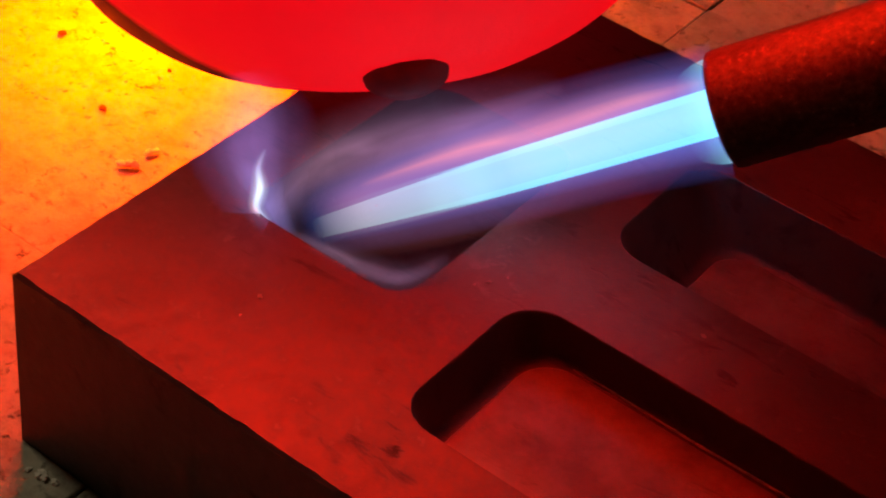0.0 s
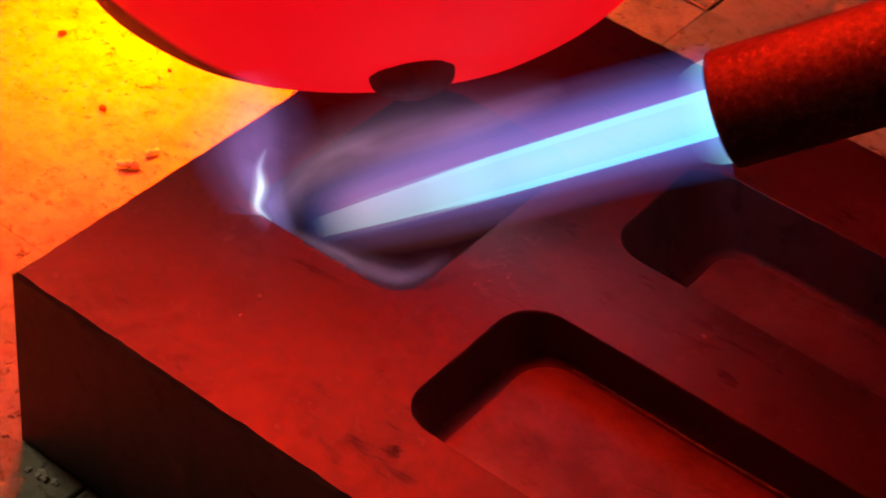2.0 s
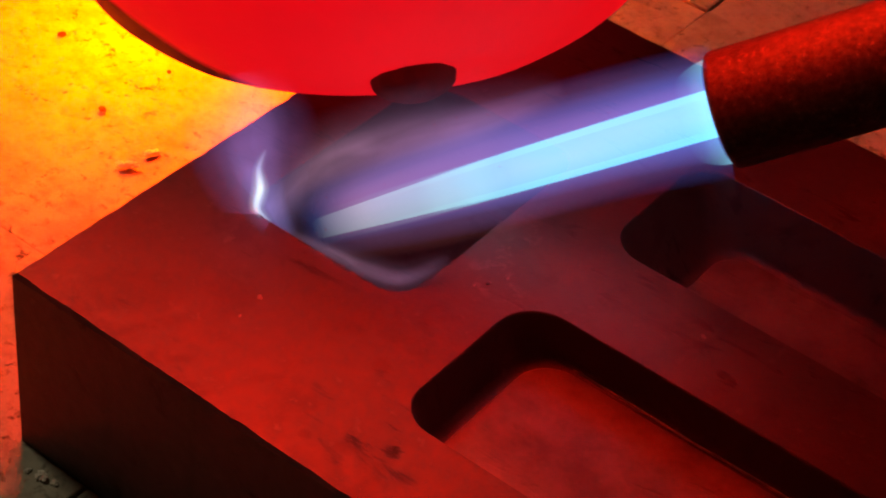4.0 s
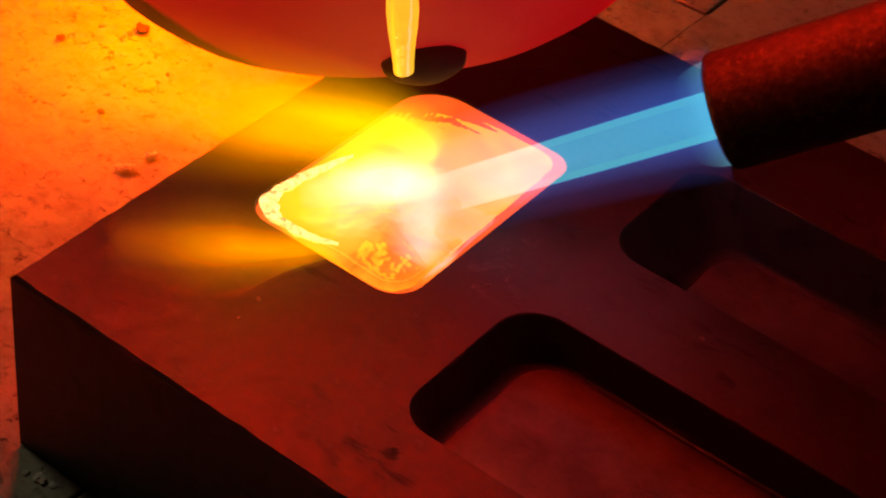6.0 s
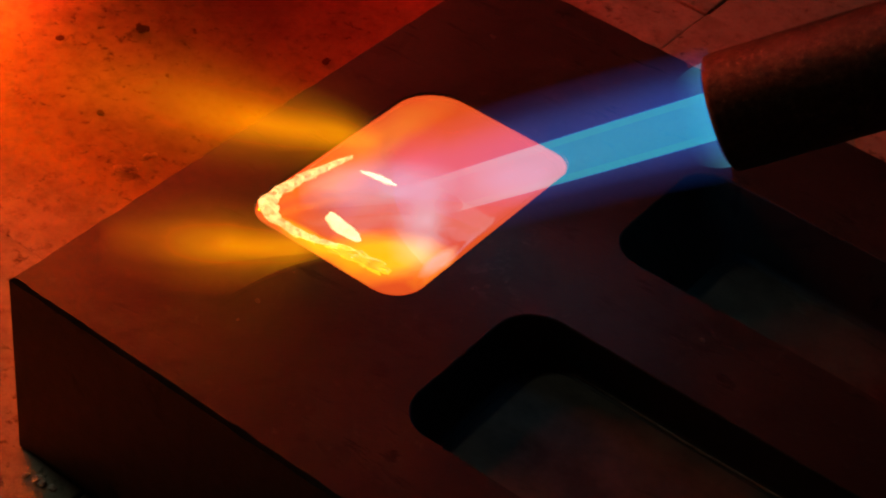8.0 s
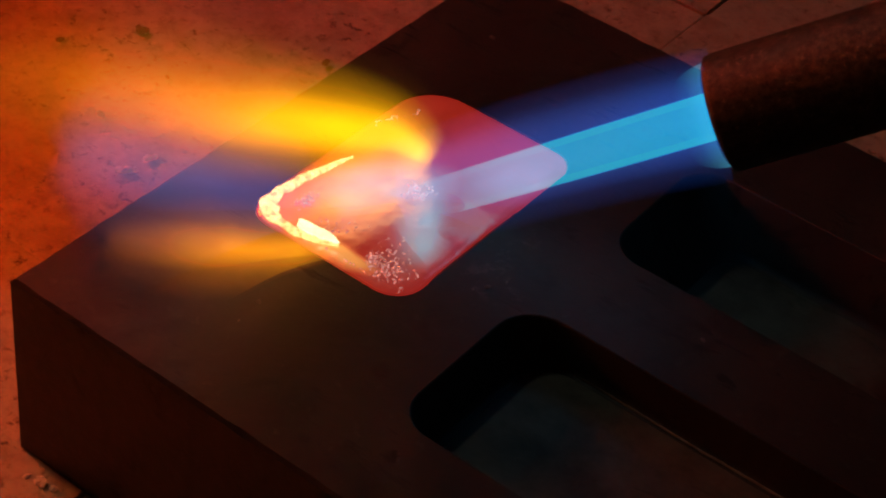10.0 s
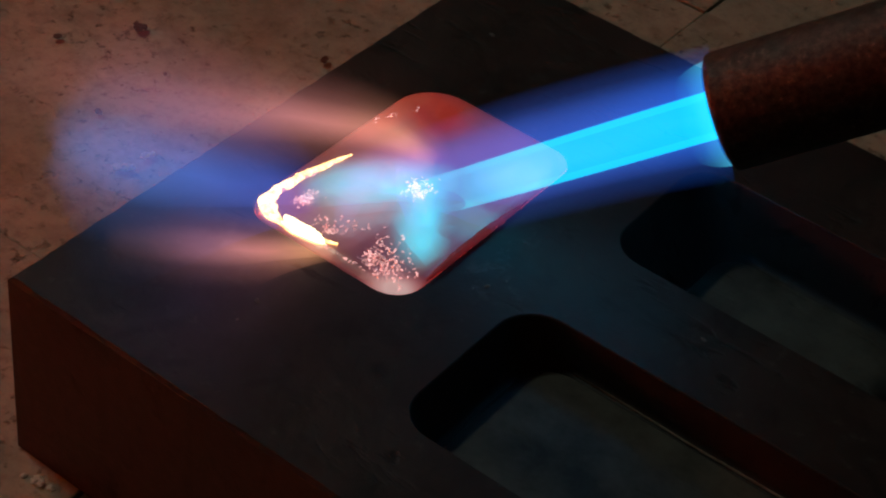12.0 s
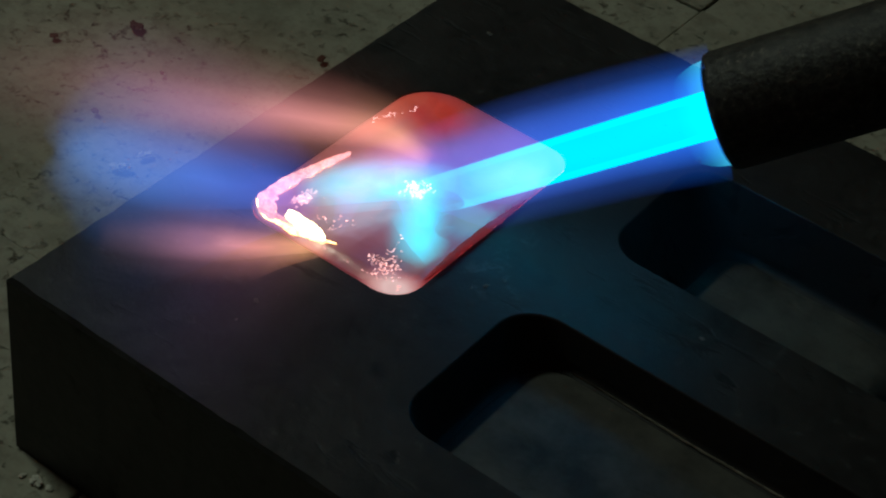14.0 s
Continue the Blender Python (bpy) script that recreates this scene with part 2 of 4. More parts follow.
def lathe(profile, steps=64, bm=None):
    """Turns (radius, z) pairs round z."""
    bm = bm or bmesh.new()
    rings = []
    for r, z in profile:
        if r < 1e-6:
            rings.append([bm.verts.new((0, 0, z))])
        else:
            rings.append([bm.verts.new((r * math.cos(2 * math.pi * i / steps), r * math.sin(2 * math.pi * i / steps), z)) for i in range(steps)])
    for a, b in zip(rings, rings[1:]):
        for i in range(steps):
            j = (i + 1) % steps
            if len(a) == 1 and len(b) == 1:
                continue
            if len(a) == 1:
                bm.faces.new((a[0], b[j], b[i]))
            elif len(b) == 1:
                bm.faces.new((a[i], a[j], b[0]))
            else:
                bm.faces.new((a[i], a[j], b[j], b[i]))
    return bm


def rounded(x0, y0, x1, y1, r, n=8):
    """Outline of a rectangle with round corners, counter-clockwise from (x1, y0); r is one radius or four."""
    a, b, c, d = r if isinstance(r, tuple) else (r, r, r, r)
    pts = []
    for cx, cy, k, turn in ((x1 - a, y0 + a, a, -90), (x1 - b, y1 - b, b, 0), (x0 + c, y1 - c, c, 90), (x0 + d, y0 + d, d, 180)):
        for i in range(n + 1):
            w = radians(turn + 90 * i / n)
            pts.append((cx + k * math.cos(w), cy + k * math.sin(w)))
    return pts


def shrunk(r, by):
    return tuple(max(v - by, 0.002) for v in r)


def aim(start, end):
    """A pose at start whose z axis points at end."""
    d = Vector(end) - Vector(start)
    return Matrix.Translation(start) @ d.to_track_quat("Z", "Y").to_matrix().to_4x4()


def path_frame(pts, u):
    """Point, tangent and width on a smooth path of (x, y, z, width) at u of 0 to 1."""
    n = len(pts) - 1
    k = min(int(u * n), n - 1)
    f = u * n - k
    p = [np.array(pts[min(max(k + i, 0), n)], float) for i in (-1, 0, 1, 2)]
    q = 0.5 * (2 * p[1] + (p[2] - p[0]) * f + (2 * p[0] - 5 * p[1] + 4 * p[2] - p[3]) * f * f + (3 * p[1] - p[0] - 3 * p[2] + p[3]) * f ** 3)
    d = 0.5 * ((p[2] - p[0]) + 2 * (2 * p[0] - 5 * p[1] + 4 * p[2] - p[3]) * f + 3 * (3 * p[1] - p[0] - 3 * p[2] + p[3]) * f * f)
    return Vector(q[:3]), Vector(d[:3]).normalized(), max(float(q[3]), 0.0004)


def gas_sheets(pts, turns=(0, 60, -60), nu=28, nv=8, flat=1.0):
    """A flame of crossing sheets along a path; flat narrows the turned ones."""
    bm = bmesh.new()
    uv = bm.loops.layers.uv.new("UVMap")
    middle = [bm.verts.new(path_frame(pts, i / nu)[0]) for i in range(nu + 1)]
    for turn in turns:
        rows = []
        for i in range(nu + 1):
            c, d, w = path_frame(pts, i / nu)
            side = d.cross(VIEW).normalized()
            side.rotate(Matrix.Rotation(radians(turn), 3, d))
            k = w * (flat if turn else 1.0)
            rows.append([middle[i] if 2 * j == nv else bm.verts.new(c + side * (k * (2 * j / nv - 1))) for j in range(nv + 1)])
        for i in range(nu):
            for j in range(nv):
                fc = bm.faces.new((rows[i][j], rows[i][j + 1], rows[i + 1][j + 1], rows[i + 1][j]))
                fc.smooth = True
                for lp, (a, b) in zip(fc.loops, ((i, j), (i, j + 1), (i + 1, j + 1), (i + 1, j))):
                    lp[uv].uv = (a / nu, b / nv)
    return bm


def gas_tube(pts, nu=24, steps=24):
    """A hollow flame cone along a path."""
    bm = bmesh.new()
    uv = bm.loops.layers.uv.new("UVMap")
    rows = []
    for i in range(nu + 1):
        c, d, w = path_frame(pts, i / nu)
        a = d.cross(VIEW).normalized()
        b = d.cross(a)
        rows.append([bm.verts.new(c + (a * math.cos(2 * math.pi * j / steps) + b * math.sin(2 * math.pi * j / steps)) * w) for j in range(steps)])
    for i in range(nu):
        for j in range(steps):
            k = (j + 1) % steps
            fc = bm.faces.new((rows[i][j], rows[i][k], rows[i + 1][k], rows[i + 1][j]))
            fc.smooth = True
            for lp, a in zip(fc.loops, (i, i, i + 1, i + 1)):
                lp[uv].uv = (a / nu, 0.5)
    return bm


def strip(pts, width, height, seed=0):
    """A raised, uneven bead along a line of points, pointed at its ends."""
    bm = bmesh.new()
    rows = []
    last = len(pts) * 6 - 6
    for i in range(last + 1):
        k, f = divmod(i, 6)
        p = Vector(pts[k]).lerp(Vector(pts[min(k + 1, len(pts) - 1)]), f / 6)
        d = (Vector(pts[min(k + 2, len(pts) - 1)]) - Vector(pts[max(k - 1, 0)])).normalized()
        side = Vector((-d.y, d.x))
        w = width * math.sin(math.pi * min(max(i / last, 0.002), 0.998)) ** 0.6
        left, right = (1 + 0.45 * noise.noise(Vector((p.x, p.y, seed + q)) * 420) for q in (0, 7))
        row = []
        for q in range(7):
            v = q / 3 - 1
            e = w * v * (left if v < 0 else right)
            row.append(bm.verts.new((p.x + side.x * e, p.y + side.y * e, 0.0002 + height * (1 - v * v) + height * 0.3 * noise.noise(Vector((p.x + v * w, p.y, q)) * 900))))
        rows.append(row)
    for a, b in zip(rows, rows[1:]):
        for q in range(6):
            bm.faces.new((a[q], a[q + 1], b[q + 1], b[q]))
    return bm


# ---- room ----
def room():
    z0, z1, a = -0.92, 1.7, 2.2
    cx, cy = 0.0, 0.3
    for name, lo, hi, mat, label in (
            ("floor", (cx - a, cy - a, z0 - 0.1), (cx + a, cy + a, z0), FLOOR, "dark sooty concrete workshop floor"),
            ("ceiling", (cx - a, cy - a, z1), (cx + a, cy + a, z1 + 0.1), WALL, "dark sooty plaster workshop ceiling"),
            ("wall_north", (cx - a, cy + a, z0), (cx + a, cy + a + 0.1, z1), WALL, "dark sooty plaster workshop wall"),
            ("wall_south", (cx - a, cy - a - 0.1, z0), (cx + a, cy - a, z1), WALL, "dark sooty plaster workshop wall"),
            ("wall_east", (cx + a, cy - a, z0), (cx + a + 0.1, cy + a, z1), WALL, "dark sooty plaster workshop wall"),
            ("wall_west", (cx - a - 0.1, cy - a, z0), (cx - a, cy + a, z1), WALL, "dark sooty plaster workshop wall")):
        tagged(link_mesh(name, box(lo, hi), mat), label, name.split("_")[0], kind="structure")


def bench():
    b = tagged(new("workbench"), "steel bench topped with scorched pitted refractory tiles", "workbench")
    part("frame", box((-0.73, -0.70, -0.075), (0.78, 0.80, -0.031), 0.004), STEEL, b)
    for x in (-0.68, 0.73):
        for y in (-0.65, 0.75):
            part("leg", box((x - 0.03, y - 0.03, -0.92), (x + 0.03, y + 0.03, -0.075), 0.003), STEEL, b)
    size, gap = 0.25, 0.0007
    me = None
    for i in range(-3, 3):
        for j in range(-3, 3):
            x, y = 0.022 + i * size, 0.053 + j * size
            if me is None:
                first = part("tile", box((gap / 2, gap / 2, -0.030), (size - gap / 2, size - gap / 2, 0.0), 0.0006), BENCH, b)
                me = first.data
                t = first
            else:
                t = new("tile", me)
                t.parent = b
            t.location = (x, y, -0.0006 * ((i * 7 + j * 5) % 3))


# ---- mould ----
CAVITIES = (  # x0, y0, x1, y1, corner radii, depth, slope of the end wall
    (0.0210, 0.0560, 0.0716, 0.1322, (0.0085, 0.0070, 0.0130, 0.0080), 0.030, 0.002),
    (0.0922, 0.0268, 0.2400, 0.0784, (0.0100, 0.0100, 0.0115, 0.0095), 0.0120, 0.0055),
    (0.0950, 0.1086, 0.2400, 0.1550, (0.0100, 0.0100, 0.0100, 0.0100), 0.0205, 0.0120))
MOULD_X, MOULD_Y = 0.27, 0.1935


def mould():
    bm = bmesh.new()
    corners = [(-0.0005, 0.0), (MOULD_X, 0.0), (MOULD_X, MOULD_Y), (-0.0005, MOULD_Y)]
    lo, mid, hi = [], [], []
    for k in range(4):
        p, q = Vector(corners[k]), Vector(corners[(k + 1) % 4])
        steps = int((q - p).length / 0.0022)
        inward = Vector((-(q - p).y, (q - p).x)).normalized()
        for i in range(steps):
            e = p.lerp(q, i / steps)
            # worn, slightly chipped edge
            c = 0.0009 + 0.0004 * noise.noise(Vector((e.x, e.y, 0)) * 160) + 0.0012 * max(0.0, noise.noise(Vector((e.x, e.y, 3)) * 320) - 0.35)
            turn = ((p - Vector(corners[k - 1])).normalized() * -1 + (q - p).normalized()) if i == 0 else inward
            lo.append(bm.verts.new((e.x, e.y, 0.0)))
            mid.append(bm.verts.new((e.x, e.y, H - c)))
            hi.append(bm.verts.new((e.x + turn.x * c, e.y + turn.y * c, H)))
    n = len(lo)
    for a, b in ((lo, mid), (mid, hi)):
        for i in range(n):
            j = (i + 1) % n
            bm.faces.new((a[i], a[j], b[j], b[i]))
    bm.faces.new(lo[::-1])
    edges = [bm.edges.get((hi[i], hi[(i + 1) % n])) for i in range(n)]
    for x0, y0, x1, y1, r, depth, end in CAVITIES:
        rings = []
        f = 0.0022
        for inset, z in ((0.0, 0.0), (0.0003, -0.0006), (depth * 0.06, -depth + f), (depth * 0.06 + f * 0.3, -depth + f * 0.35), (depth * 0.06 + f, -depth)):
            rings.append([bm.verts.new((x, y, H + z)) for x, y in rounded(x0 + inset - end * z / depth, y0 + inset, x1 - inset, y1 - inset, shrunk(r, inset * 0.5))])
        n = len(rings[0])
        for a, b in zip(rings, rings[1:]):
            for i in range(n):
                j = (i + 1) % n
                bm.faces.new((a[i], a[j], b[j], b[i])).smooth = True
        bm.faces.new(rings[-1])
        edges += [bm.edges.get((rings[0][i], rings[0][(i + 1) % n])) for i in range(n)]
    bmesh.ops.triangle_fill(bm, edges=edges, use_beauty=True, use_dissolve=False)
    bmesh.ops.recalc_face_normals(bm, faces=list(bm.faces))
    ob = tagged(new("ingot_mould"), "dark grey graphite ingot mould with three cavities", "mould")
    part("block", bm, GRAPHITE, ob)
    for x0, y0, x1, y1, r, depth, end in CAVITIES[1:]:
        k = depth * 0.06 + 0.0024
        film = bmesh.new()
        rings = [[film.verts.new((x, y, H - depth + z)) for x, y in rounded(x0 + end + k + e, y0 + k + e, x1 - k - e, y1 - k - e, shrunk(r, k * 0.5))] for e, z in ((0.0, 0.0001), (0.0004, 0.0005))]
        n = len(rings[0])
        for i in range(n):
            film.faces.new((rings[0][i], rings[0][(i + 1) % n], rings[1][(i + 1) % n], rings[1][i]))
        film.faces.new(rings[1])
        part("residue", film, RESIDUE, ob, "pale residue left on the cavity floor")
    # a pale strip stands in for the highlight in the shallow cavity's far corner
    x0, y0, x1, y1, r, depth, end = CAVITIES[1]
    glint = strip([(x0 + end + 0.012 + 0.012 * i, y1 - 0.0022 + 0.0002 * math.sin(i * 1.7)) for i in range(10)], 0.00028, 0.0005, 2)
    bmesh.ops.translate(glint, verts=list(glint.verts), vec=(0, 0, H - depth + 0.0003))
    part("edge_glint", glint, plain("pale_glint_strip", (0.34, 0.30, 0.24), 0.35, 300), ob, "thin pale strip standing in for the highlight along the floor edge")
    return ob


# ---- torch ----
TIP = Vector((0.109, 0.1245, 0.0402 + H))
HIT = Vector((0.0290, 0.0765, H - 0.016))
ALONG = (HIT - TIP).normalized()


def torch():
    t = tagged(new("gas_torch"), "heat-blackened steel burner tube of a gas torch", "torch")
    t.matrix_world = aim(TIP - ALONG * 0.0018, TIP - ALONG)
    r = 0.0145
    part("burner_tube", lathe([(r - 0.0022, 0.06), (r - 0.0022, 0.0), (r - 0.0012, -0.0008), (r - 0.0003, -0.0004), (r, 0.001), (r, 0.055), (r + 0.0008, 0.058), (r + 0.0008, 0.075), (r, 0.078), (r, 0.11), (0.006, 0.135), (0.0, 0.135)], 72), STEEL, t, smooth=True)
    part("neck", lathe([(0.0, 0.13), (0.006, 0.13), (0.006, 0.30), (0.0, 0.30)], 32), STEEL, t, "thin bare steel gas pipe", True)
    part("handle", lathe([(0.0, 0.29), (0.012, 0.292), (0.015, 0.31), (0.014, 0.36), (0.016, 0.42), (0.0, 0.425)], 32), plain("black_plastic", (0.02, 0.02, 0.02), 0.5), t, "black plastic grip", True)
    part("nozzle", lathe([(0.0, 0.012), (0.0052, 0.012), (0.0052, 0.05), (0.0, 0.05)], 32), STEEL, t, "inner gas nozzle", True)
    return t


# ---- crucible ----
C_TILT, C_LEAN = 6.0, -6.5
C_BASE = Vector((-0.0342, 0.1697, H + 0.0090))
STREAM = Vector((0.039, 0.094, H))


def crucible_pose(base, tilt, lean=C_LEAN, turn=0.0):
    """Local z along the crucible, local -y towards the one who films; tilt to the front, lean to the side."""
    side, up = -LEFT, Vector((0, 0, 1))
    t, n = radians(tilt), radians(lean)
    a = up * math.cos(t) + FRONT * math.sin(t)
    e = FRONT * math.cos(t) - up * math.sin(t)
    z = a * math.cos(n) + side * math.sin(n)
    x = side * math.cos(n) - a * math.sin(n)
    m = Matrix((x, -e, z)).transposed().to_4x4()
    return Matrix.Translation(base) @ m.to_3x3().to_quaternion().to_matrix().to_4x4() @ Matrix.Rotation(radians(turn), 4, "Z")


def crucible():
    c = tagged(new("crucible"), "red-hot glowing clay graphite crucible full of molten metal", "crucible")
    prof = [(0.0, 0.0), (0.070, 0.0), (0.080, 0.003), (0.088, 0.010), (0.0925, 0.025), (0.0945, 0.045), (0.095, 0.065), (0.0945, 0.09), (0.093, 0.12), (0.089, 0.15), (0.086, 0.165), (0.085, 0.169),
            (0.080, 0.170), (0.077, 0.166), (0.081, 0.12), (0.082, 0.08), (0.079, 0.035), (0.070, 0.020), (0.0, 0.015)]
    bm = lathe(prof, 120)
    spout = Vector((math.sin(radians(29)), -math.cos(radians(29)), 0))
    for v in bm.verts:
        flat = Vector((v.co.x, v.co.y, 0))
        if v.co.z > 0.13 and flat.length > 0.01:
            k = max(0.0, flat.normalized().dot(spout)) ** 30 * (v.co.z - 0.13) / 0.04
            v.co += spout * 0.014 * k
            v.co.z -= 0.008 * k
        v.co += Vector((noise.noise(v.co * 45), noise.noise(v.co * 45 + Vector((9, 0, 0))), 0)) * 0.0009
    part("wall", bm, CRUCIBLE, c, smooth=True)
    part("melt_pool", lathe([(0.0, 0.148), (0.075, 0.148), (0.076, 0.152), (0.0, 0.152)], 64), glow("yellow_hot_melt", (0.5, 0.4, 0.3), (1.0, 0.55, 0.08), 6.0, 0.2, 0.0), c, "yellow-hot molten metal", True)
    # a dark rounded lump low on the outside, with a very faint red glow
    bm = bmesh.new()
    bmesh.ops.create_icosphere(bm, subdivisions=4, radius=1)
    for v in bm.verts:
        n = 1 + 0.06 * noise.noise(v.co * 2.0)
        v.co = Vector((v.co.x * 0.0112 * n, v.co.y * 0.0075, v.co.z * 0.0062 * n))
    lump = part("dark_lump", bm, glow("dark_lump_red", (0.012, 0.009, 0.008), (1.0, 0.02, 0.015), 0.035, 0.85, 0.0, 0.4, 200.0), c, "dark rounded lump on the wall", True)
    a = radians(15.5)
    lump.matrix_local = Matrix.Translation((0.0885 * math.sin(a), -0.0895 * math.cos(a), 0.0165)) @ Matrix.Rotation(a, 4, "Z") @ Matrix.Rotation(radians(-10), 4, "X")
    return c


room()
bench()
mould_ob = mould()
torch_ob = torch()
crucible_ob = crucible()

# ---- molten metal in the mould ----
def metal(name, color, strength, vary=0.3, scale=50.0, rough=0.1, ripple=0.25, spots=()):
    """Liquid or freezing metal: mirror-like and glowing; spots are areas of another glow: place, half sizes, direction,
    colour, strength.
    """
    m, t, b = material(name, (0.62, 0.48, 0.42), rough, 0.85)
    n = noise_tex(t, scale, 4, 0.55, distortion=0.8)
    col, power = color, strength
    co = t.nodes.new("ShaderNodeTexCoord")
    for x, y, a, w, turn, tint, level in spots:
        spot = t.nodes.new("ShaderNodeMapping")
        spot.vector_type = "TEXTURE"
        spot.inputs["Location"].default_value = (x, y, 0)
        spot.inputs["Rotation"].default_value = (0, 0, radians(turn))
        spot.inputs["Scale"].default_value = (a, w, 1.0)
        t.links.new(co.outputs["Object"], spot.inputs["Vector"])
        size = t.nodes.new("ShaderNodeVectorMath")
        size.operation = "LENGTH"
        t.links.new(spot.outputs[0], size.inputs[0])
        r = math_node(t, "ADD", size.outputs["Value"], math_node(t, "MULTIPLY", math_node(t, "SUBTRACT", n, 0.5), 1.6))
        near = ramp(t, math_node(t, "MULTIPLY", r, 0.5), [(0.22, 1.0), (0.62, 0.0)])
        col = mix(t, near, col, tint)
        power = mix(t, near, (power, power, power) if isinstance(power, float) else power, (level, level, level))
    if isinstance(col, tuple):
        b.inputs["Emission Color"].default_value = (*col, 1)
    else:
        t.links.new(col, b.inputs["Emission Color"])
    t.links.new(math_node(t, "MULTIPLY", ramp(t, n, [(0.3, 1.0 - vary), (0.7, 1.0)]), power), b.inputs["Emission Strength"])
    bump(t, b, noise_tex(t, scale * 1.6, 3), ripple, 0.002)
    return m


MELT_HOT = metal("yellow_hot_metal", (1.0, 0.40, 0.03), 3.4, 0.45, 45, 0.1, 0.35, ((0.040, 0.090, 0.014, 0.008, 50, (1.0, 0.6, 0.2), 6.0), (0.062, 0.064, 0.008, 0.010, 0, (1.0, 0.25, 0.02), 2.4)))
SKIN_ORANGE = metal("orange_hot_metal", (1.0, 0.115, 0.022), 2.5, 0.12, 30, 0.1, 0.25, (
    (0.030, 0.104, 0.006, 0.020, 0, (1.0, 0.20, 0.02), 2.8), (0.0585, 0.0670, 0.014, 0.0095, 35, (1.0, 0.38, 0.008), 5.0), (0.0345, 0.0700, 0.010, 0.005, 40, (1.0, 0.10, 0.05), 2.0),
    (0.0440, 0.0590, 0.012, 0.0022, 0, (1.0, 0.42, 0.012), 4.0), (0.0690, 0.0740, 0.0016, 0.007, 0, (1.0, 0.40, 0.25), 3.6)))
# pink and purple in these glows also stand in for the reflected blue flame
SKIN_RED = metal("red_hot_metal", (1.0, 0.035, 0.018), 0.85, 0.3, 40, 0.28, 0.4, (
    (0.0390, 0.0760, 0.013, 0.008, 42, (1.0, 0.20, 0.10), 1.9), (0.0640, 0.0640, 0.008, 0.007, 0, (1.0, 0.10, 0.09), 0.75), (0.0480, 0.0600, 0.012, 0.0028, 0, (1.0, 0.36, 0.08), 2.6)))
SKIN_DULL = metal("dull_red_metal", (1.0, 0.12, 0.13), 0.16, 0.4, 40, 0.36, 0.3, (
    (0.0330, 0.1200, 0.013, 0.010, 0, (1.0, 0.03, 0.012), 0.40), (0.0400, 0.0760, 0.015, 0.009, 42, (1.0, 0.10, 0.09), 0.22), (0.0250, 0.1120, 0.004, 0.014, 0, (1.0, 0.10, 0.05), 0.45), (0.0600, 0.0650, 0.011, 0.008, 20, (0.7, 0.12, 0.26), 0.20), (0.0675, 0.0595, 0.009, 0.0055, 35, (1.0, 0.58, 0.54), 0.8)))
WHITE_HOT = metal("white_hot_metal", (1.0, 0.72, 0.36), 6.0, 0.4, 300, 0.3, 0.6)
RIM_HOT = metal("rim_hot_metal", (1.0, 0.54, 0.18), 7.0, 0.8, 620, 0.3, 0.9)
DROSS = metal("bright_dross", (1.0, 0.44, 0.40), 1.8, 0.8, 400, 0.25, 1.0)
EDGE_DULL = glow("dull_edge_crust", (0.03, 0.02, 0.02), (1.0, 0.03, 0.025), 0.11, 0.75, 0.0, 0.5, 200.0)


def slab(inset, sink, relief, seed):
    """A body of metal filling the cavity: rounded edge, uneven top with a trough where the jet presses on it."""
    x0, y0, x1, y1, r, depth, end = CAVITIES[0]
    line = rounded(x0 + inset, y0 + inset, x1 - inset, y1 - inset, shrunk(r, inset * 0.4), 10)
    loop = []
    for (ax, ay), (bx, by) in zip(line, line[1:] + line[:1]):
        k = max(1, int(math.hypot(bx - ax, by - ay) / 0.0022))
        loop += [(ax + (bx - ax) * i / k, ay + (by - ay) * i / k) for i in range(k)]
    cx, cy = (x0 + x1) / 2, (y0 + y1) / 2

    def top(x, y, s):
        u = ((x - 0.040) * 0.72 + (y - 0.080) * 0.69) / 0.020
        v = ((x - 0.040) * -0.69 + (y - 0.080) * 0.72) / 0.009
        z = -0.0010 * math.exp(-u * u - v * v) + 0.0006 * noise.noise(Vector((x, y, seed)) * 90) + 0.0003 * noise.noise(Vector((x, y, seed)) * 260)
        edge = min(1.0, (1.0 - s) * 12)
        return relief * z * edge + 0.0004 * edge - 0.0011 * (1.0 - edge) ** 2

    bm = bmesh.new()
    rings = [[bm.verts.new((x, y, -sink)) for x, y in loop]]
    for s in (1.0, 0.985, 0.965, 0.94, 0.91, 0.87, 0.82, 0.76, 0.70, 0.63, 0.56, 0.49, 0.42, 0.35, 0.28, 0.21, 0.14, 0.07):
        rings.append([bm.verts.new((cx + (x - cx) * s, cy + (y - cy) * s, top(cx + (x - cx) * s, cy + (y - cy) * s, s))) for x, y in loop])
    n = len(loop)
    for a, b in zip(rings, rings[1:]):
        for i in range(n):
            j = (i + 1) % n
            bm.faces.new((a[i], a[j], b[j], b[i]))
    bm.faces.new(rings[-1])
    bm.faces.new(rings[0][::-1])
    return bm


def rim_line():
    """The line of the bright crescent round the windward corner of the cavity."""
    x0, y0, x1, y1, r, depth, end = CAVITIES[0]
    line = rounded(x0 + 0.0027, y0 + 0.0026, x1, y1, r, 12)
    return [(x0 + 0.0076, 0.0905), (x0 + 0.0060, 0.086), (x0 + 0.0046, 0.080), (x0 + 0.0034, 0.074)] + line[39:52] + [(0.037, y0 + 0.0024), (0.043, y0 + 0.0034), (0.0480, y0 + 0.0052)]


